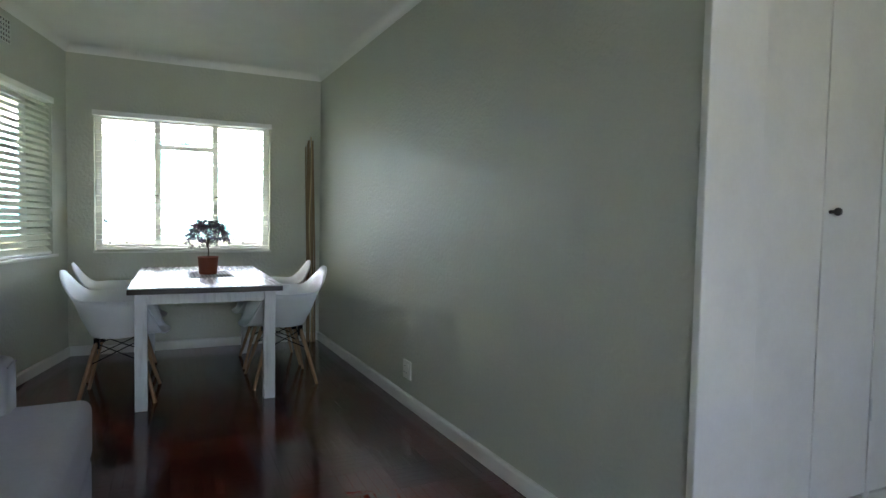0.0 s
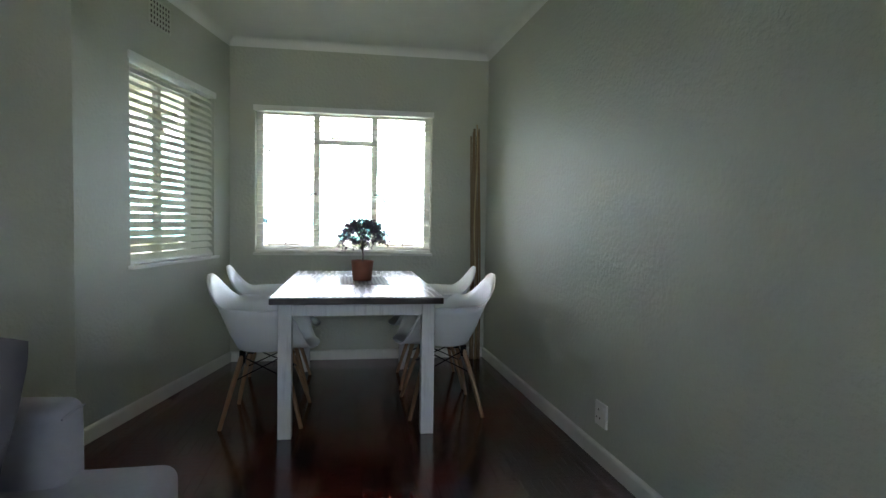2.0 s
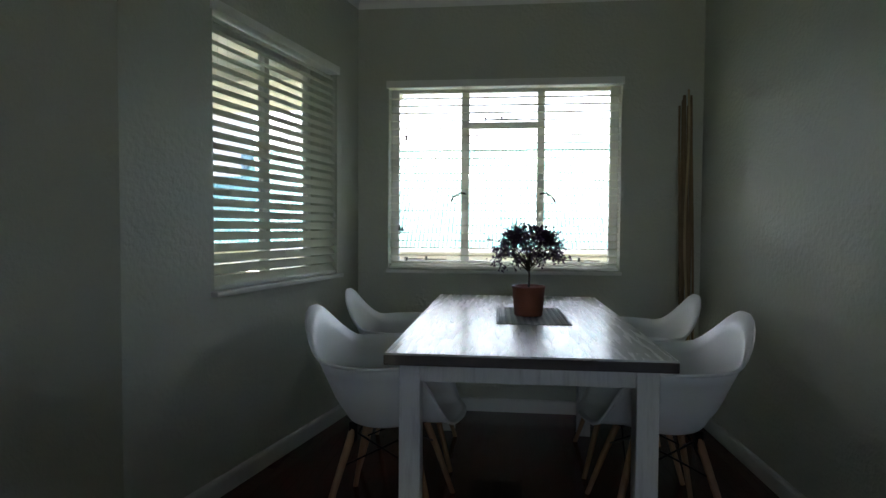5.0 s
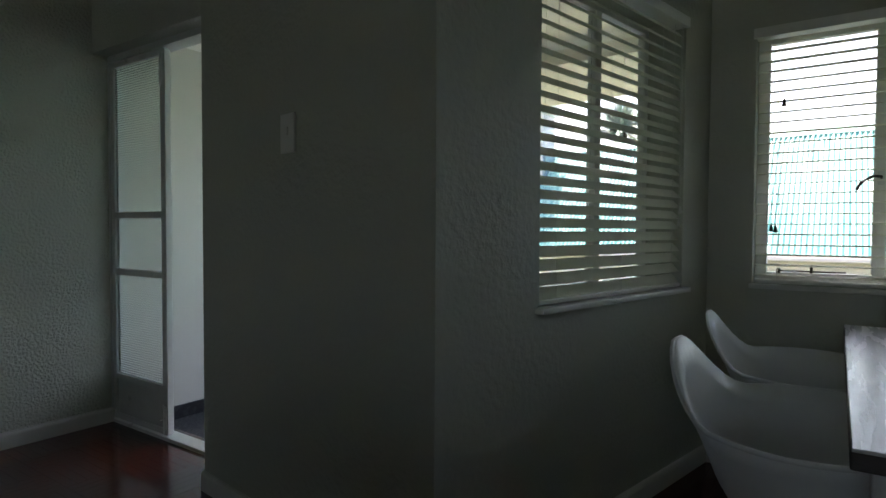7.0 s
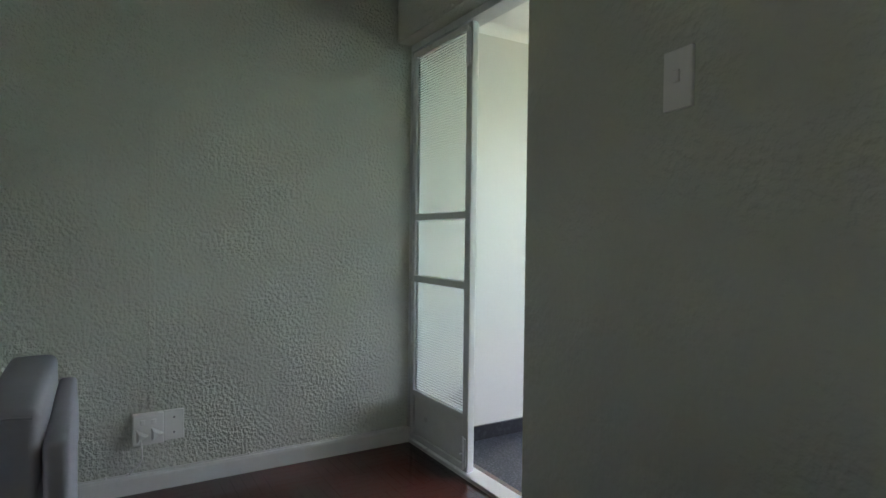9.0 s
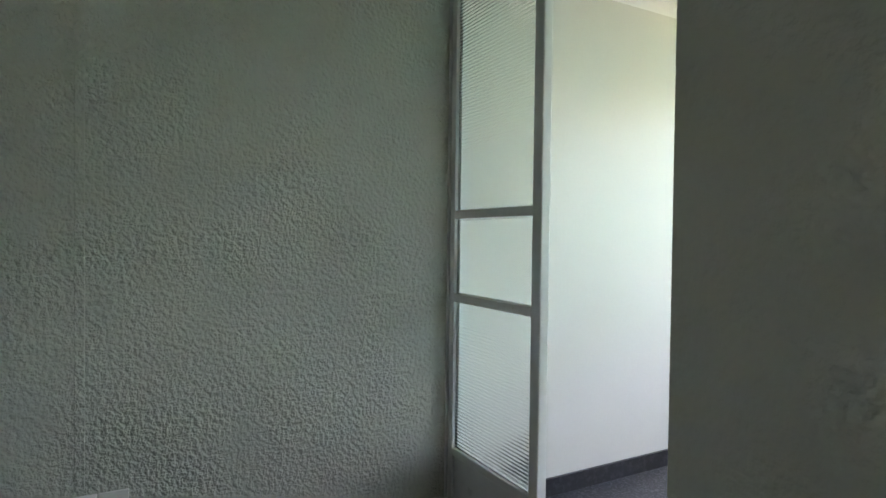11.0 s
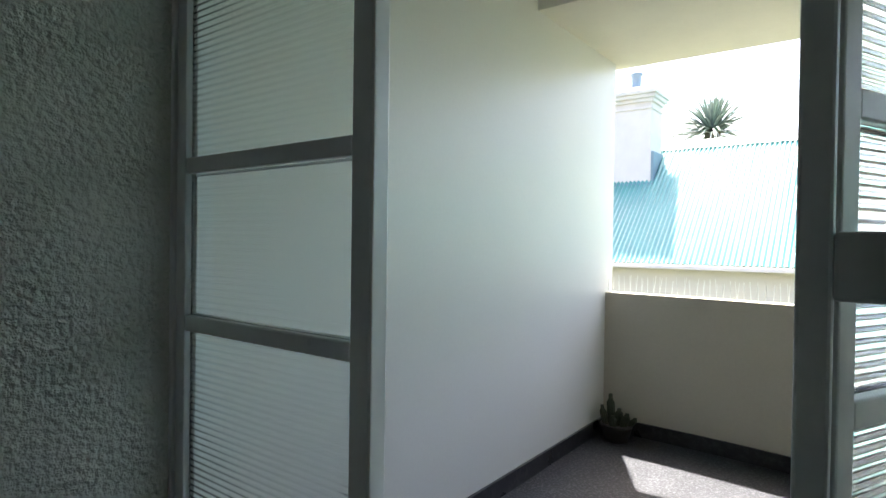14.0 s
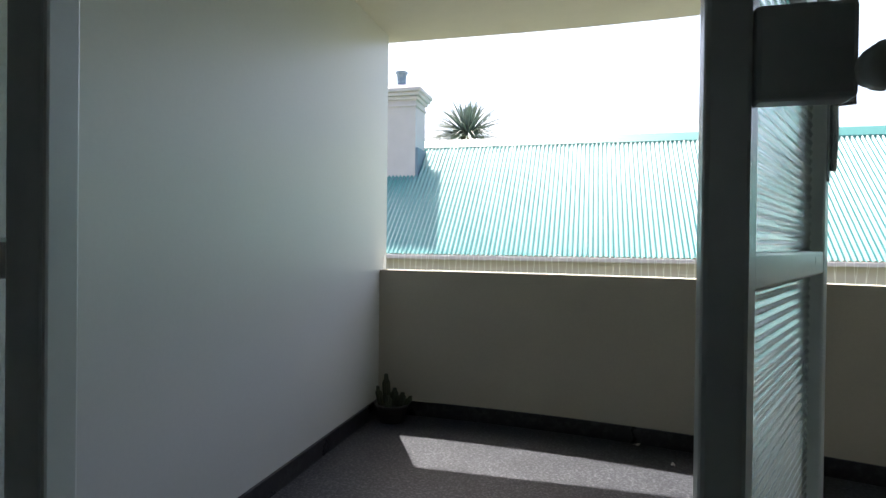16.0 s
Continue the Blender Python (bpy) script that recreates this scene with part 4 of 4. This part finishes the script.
def cushion(m, label, size, mat):
    bm = bmesh.new()
    n = 20
    lay = {}
    for s in (-1, 1):
        for i in range(n + 1):
            for j in range(n + 1):
                u, v = 2 * i / n - 1, 2 * j / n - 1
                edge = max(0.0, (1 - u ** 4) * (1 - v ** 4)) ** 0.55
                pinch = 1 - 0.07 * (1 - abs(u * v)) * (u * u + v * v) * 0.5
                if s == 1 and (i in (0, n) or j in (0, n)):
                    lay[s, i, j] = lay[-1, i, j]
                else:
                    lay[s, i, j] = bm.verts.new((u * math.sqrt(1 - 0.16 * v ** 4) * size / 2 * pinch, s * 0.105 * edge + 0.006 * noise.noise(Vector((u * 3, v * 3, s))), v * math.sqrt(1 - 0.16 * u ** 4) * size / 2 * pinch))
        for i in range(n):
            for j in range(n):
                q = [lay[s, i, j], lay[s, i + 1, j], lay[s, i + 1, j + 1], lay[s, i, j + 1]]
                bm.faces.new(q if s < 0 else q[::-1])
    c = empty("cushion", m, label=label, category="cushion")
    cover = part("cover", bm, mat, c, smooth=True)
    pts = [(-0.885, -0.885), (0, -0.96), (0.885, -0.885), (0.96, 0), (0.885, 0.885), (0, 0.96), (-0.885, 0.885), (-0.96, 0), (-0.885, -0.885)]
    part("piping", tube([(a * size / 2 * 0.985, 0, b * size / 2 * 0.985) for a, b in pts], 0.004, 6), mat, cover)
    return c


cushion(pose(-0.668, 2.12, 0.712, -37, 0, 5), "dark grey scatter cushion leaning on the sofa arm", 0.47, CUSHION)
sofa(pose(-2.72, 2.955, 0), 2.0, "pale grey-lilac fabric sofa against the stippled wall", 0.655, 0.50, 0.012, 0.565)


# ---------------- hall cupboard ----------------
def cupboard():
    c = empty("built_in_cupboard", label="tall white painted built-in hall cupboard with narrow doors", category="cupboard")
    part("carcass", box(1.66, 3.2, 1.585, 1.617, 0.0, H - 0.01), TRIM, c)
    part("filler_panel", box(1.665, 1.86, 1.565, 1.585, 0.09, H - 0.02, 0.002), TRIM, c)
    doors = []
    for a, b in ((1.864, 2.212), (2.220, 2.570), (2.60, 2.95)):
        doors.append(part("door", box(a, b, 1.560, 1.585, 0.10, H - 0.03, 0.003), TRIM, c))
    part("frame_strip", box(2.573, 2.597, 1.556, 1.585, 0.0, H - 0.02, 0.002), TRIM, c)
    k = part("knob", lathe([(0.0, 0.0), (0.007, 0.0), (0.006, 0.016), (0.014, 0.024), (0.016, 0.032), (0.012, 0.04), (0.0, 0.042)], 18, False), BRONZE, doors[1], "dark round knob", True)
    k.matrix_basis = pose(2.255, 1.560, 1.235, 90, 0, 0)
    for z in (0.4, 2.0):
        part("hinge", tube([(2.572, 1.554, z), (2.572, 1.554, z + 0.09)], 0.006, 8), STEEL, doors[1])
    part("plinth", box(1.66, 3.2, 1.566, 1.585, 0.0, 0.085, 0.004), TRIM, c)
    return c


cupboard()


# ---------------- balcony things ----------------
def cactus():
    c = empty("potted_cactus", pose(-3.84, 7.39, FLOOR_B) @ Matrix.Scale(0.85, 4), label="small clump of cactus in a dark pot in the balcony corner", category="plant")
    part("pot", lathe([(0.0, 0.0), (0.085, 0.0), (0.115, 0.11), (0.12, 0.12), (0.105, 0.12), (0.0, 0.10)], 24, False), POT_DARK, c, smooth=True)
    rnd = random.Random(8)
    for x, y, h, r, lx in ((-0.045, 0.02, 0.23, 0.022, -0.01), (-0.07, -0.03, 0.15, 0.018, -0.03), (0.0, 0.03, 0.13, 0.022, 0.01), (0.05, 0.0, 0.11, 0.024, 0.03), (0.08, 0.03, 0.08, 0.02, 0.05), (-0.01, -0.05, 0.09, 0.02, 0.0)):
        bm = bmesh.new()
        ribs = 9
        rings = []
        for k in range(8):
            f = k / 7
            rr = r * (0.85 + 0.3 * math.sin(f * 2.6)) * (1 if f < 0.85 else 0.55)
            rings.append([bm.verts.new((x + lx * f + rr * (1 + 0.22 * math.cos(ribs * t)) * math.cos(t), y + rr * (1 + 0.22 * math.cos(ribs * t)) * math.sin(t), 0.10 + h * f)) for t in (2 * math.pi * i / 36 for i in range(36))])
        for q, w in zip(rings, rings[1:]):
            for i in range(36):
                bm.faces.new((q[i], q[(i + 1) % 36], w[(i + 1) % 36], w[i]))
        bm.faces.new(rings[-1])
        part("cactus_stem", bm, CACTUS, c, smooth=True)


cactus()

def paint_chip(x, y, turn):
    bm = bmesh.new()
    rim = [bm.verts.new((0.022 * math.cos(a) * (1 + 0.3 * math.sin(3 * a + turn)), 0.010 * math.sin(a), 0.006 * math.cos(a) ** 2)) for a in (2 * math.pi * k / 10 for k in range(10))]
    low = [bm.verts.new((v.co.x, v.co.y, v.co.z - 0.002)) for v in rim]
    bm.faces.new(rim)
    bm.faces.new(low[::-1])
    for k in range(10):
        bm.faces.new((rim[k], low[k], low[(k + 1) % 10], rim[(k + 1) % 10]))
    c = part("paint_chip", bm, TRIM)
    c.matrix_world = pose(x, y, FLOOR_B + 0.002, 0, 0, turn * 40)
    tagged(c, label="curled pale flake of paint on the black floor", category="flake", group="flakes on the balcony floor")


paint_chip(-2.42, 7.36, 1.0)
paint_chip(-2.27, 7.10, 2.2)

# ---------------- parquet ----------------
floor_ob = bpy.data.objects["floor"]
TILE = 0.229


def parquet_square():
    bm = bmesh.new()
    n = 5
    w = TILE / n
    for i in range(n):
        add_box(bm, i * w + 0.00025, (i + 1) * w - 0.00025, 0.00025, TILE - 0.00025, -0.004, 0.0, 0.0004, 1)
    return bm


def parquet():
    first = None
    rest = []
    near = 0
    for i in range(-17, 15):
        for j in range(-11, 27):
            x, y = i * TILE, j * TILE
            cx, cy = x + TILE / 2, y + TILE / 2
            if not ((-3.8 < cx < 3.7 and -2.6 < cy < 1.65) or (-3.8 < cx < 1.4 and 1.6 < cy < 4.2) or (-0.95 < cx < 1.4 and 4.1 < cy < 5.95) or (-1.35 < cx < 0 and 4.1 < cy < 4.8) or (-3.8 < cx < -2.4 and 4.1 < cy < 4.5)):
                continue
            turn = (i + j) % 2
            m = pose(x, y, 0) if not turn else pose(x + TILE, y, 0, 0, 0, 90)
            show = (-0.8 < cx < 1.35 and 1.7 < cy < 5.9) or (-3.8 < cx < -2.3 and 3.0 < cy < 4.5)
            if show and near < 300:
                near += 1
                if first is None:
                    first = part("parquet_block", parquet_square(), PARQUET, floor_ob)
                    first.matrix_basis = m
                else:
                    share("parquet_block", first, m, floor_ob)
            else:
                rest.append(m)
    verts, faces = [], []
    src = first.data
    for m in rest:
        o = len(verts)
        verts += [tuple(m @ v.co) for v in src.vertices]
        faces += [tuple(o + k for k in p.vertices) for p in src.polygons]
    me = bpy.data.meshes.new("parquet_rest")
    me.from_pydata(verts, [], faces)
    me.materials.append(PARQUET)
    ob = new("parquet_rest", me)
    ob.parent = floor_ob
    tagged(ob, kind="stuff")


parquet()
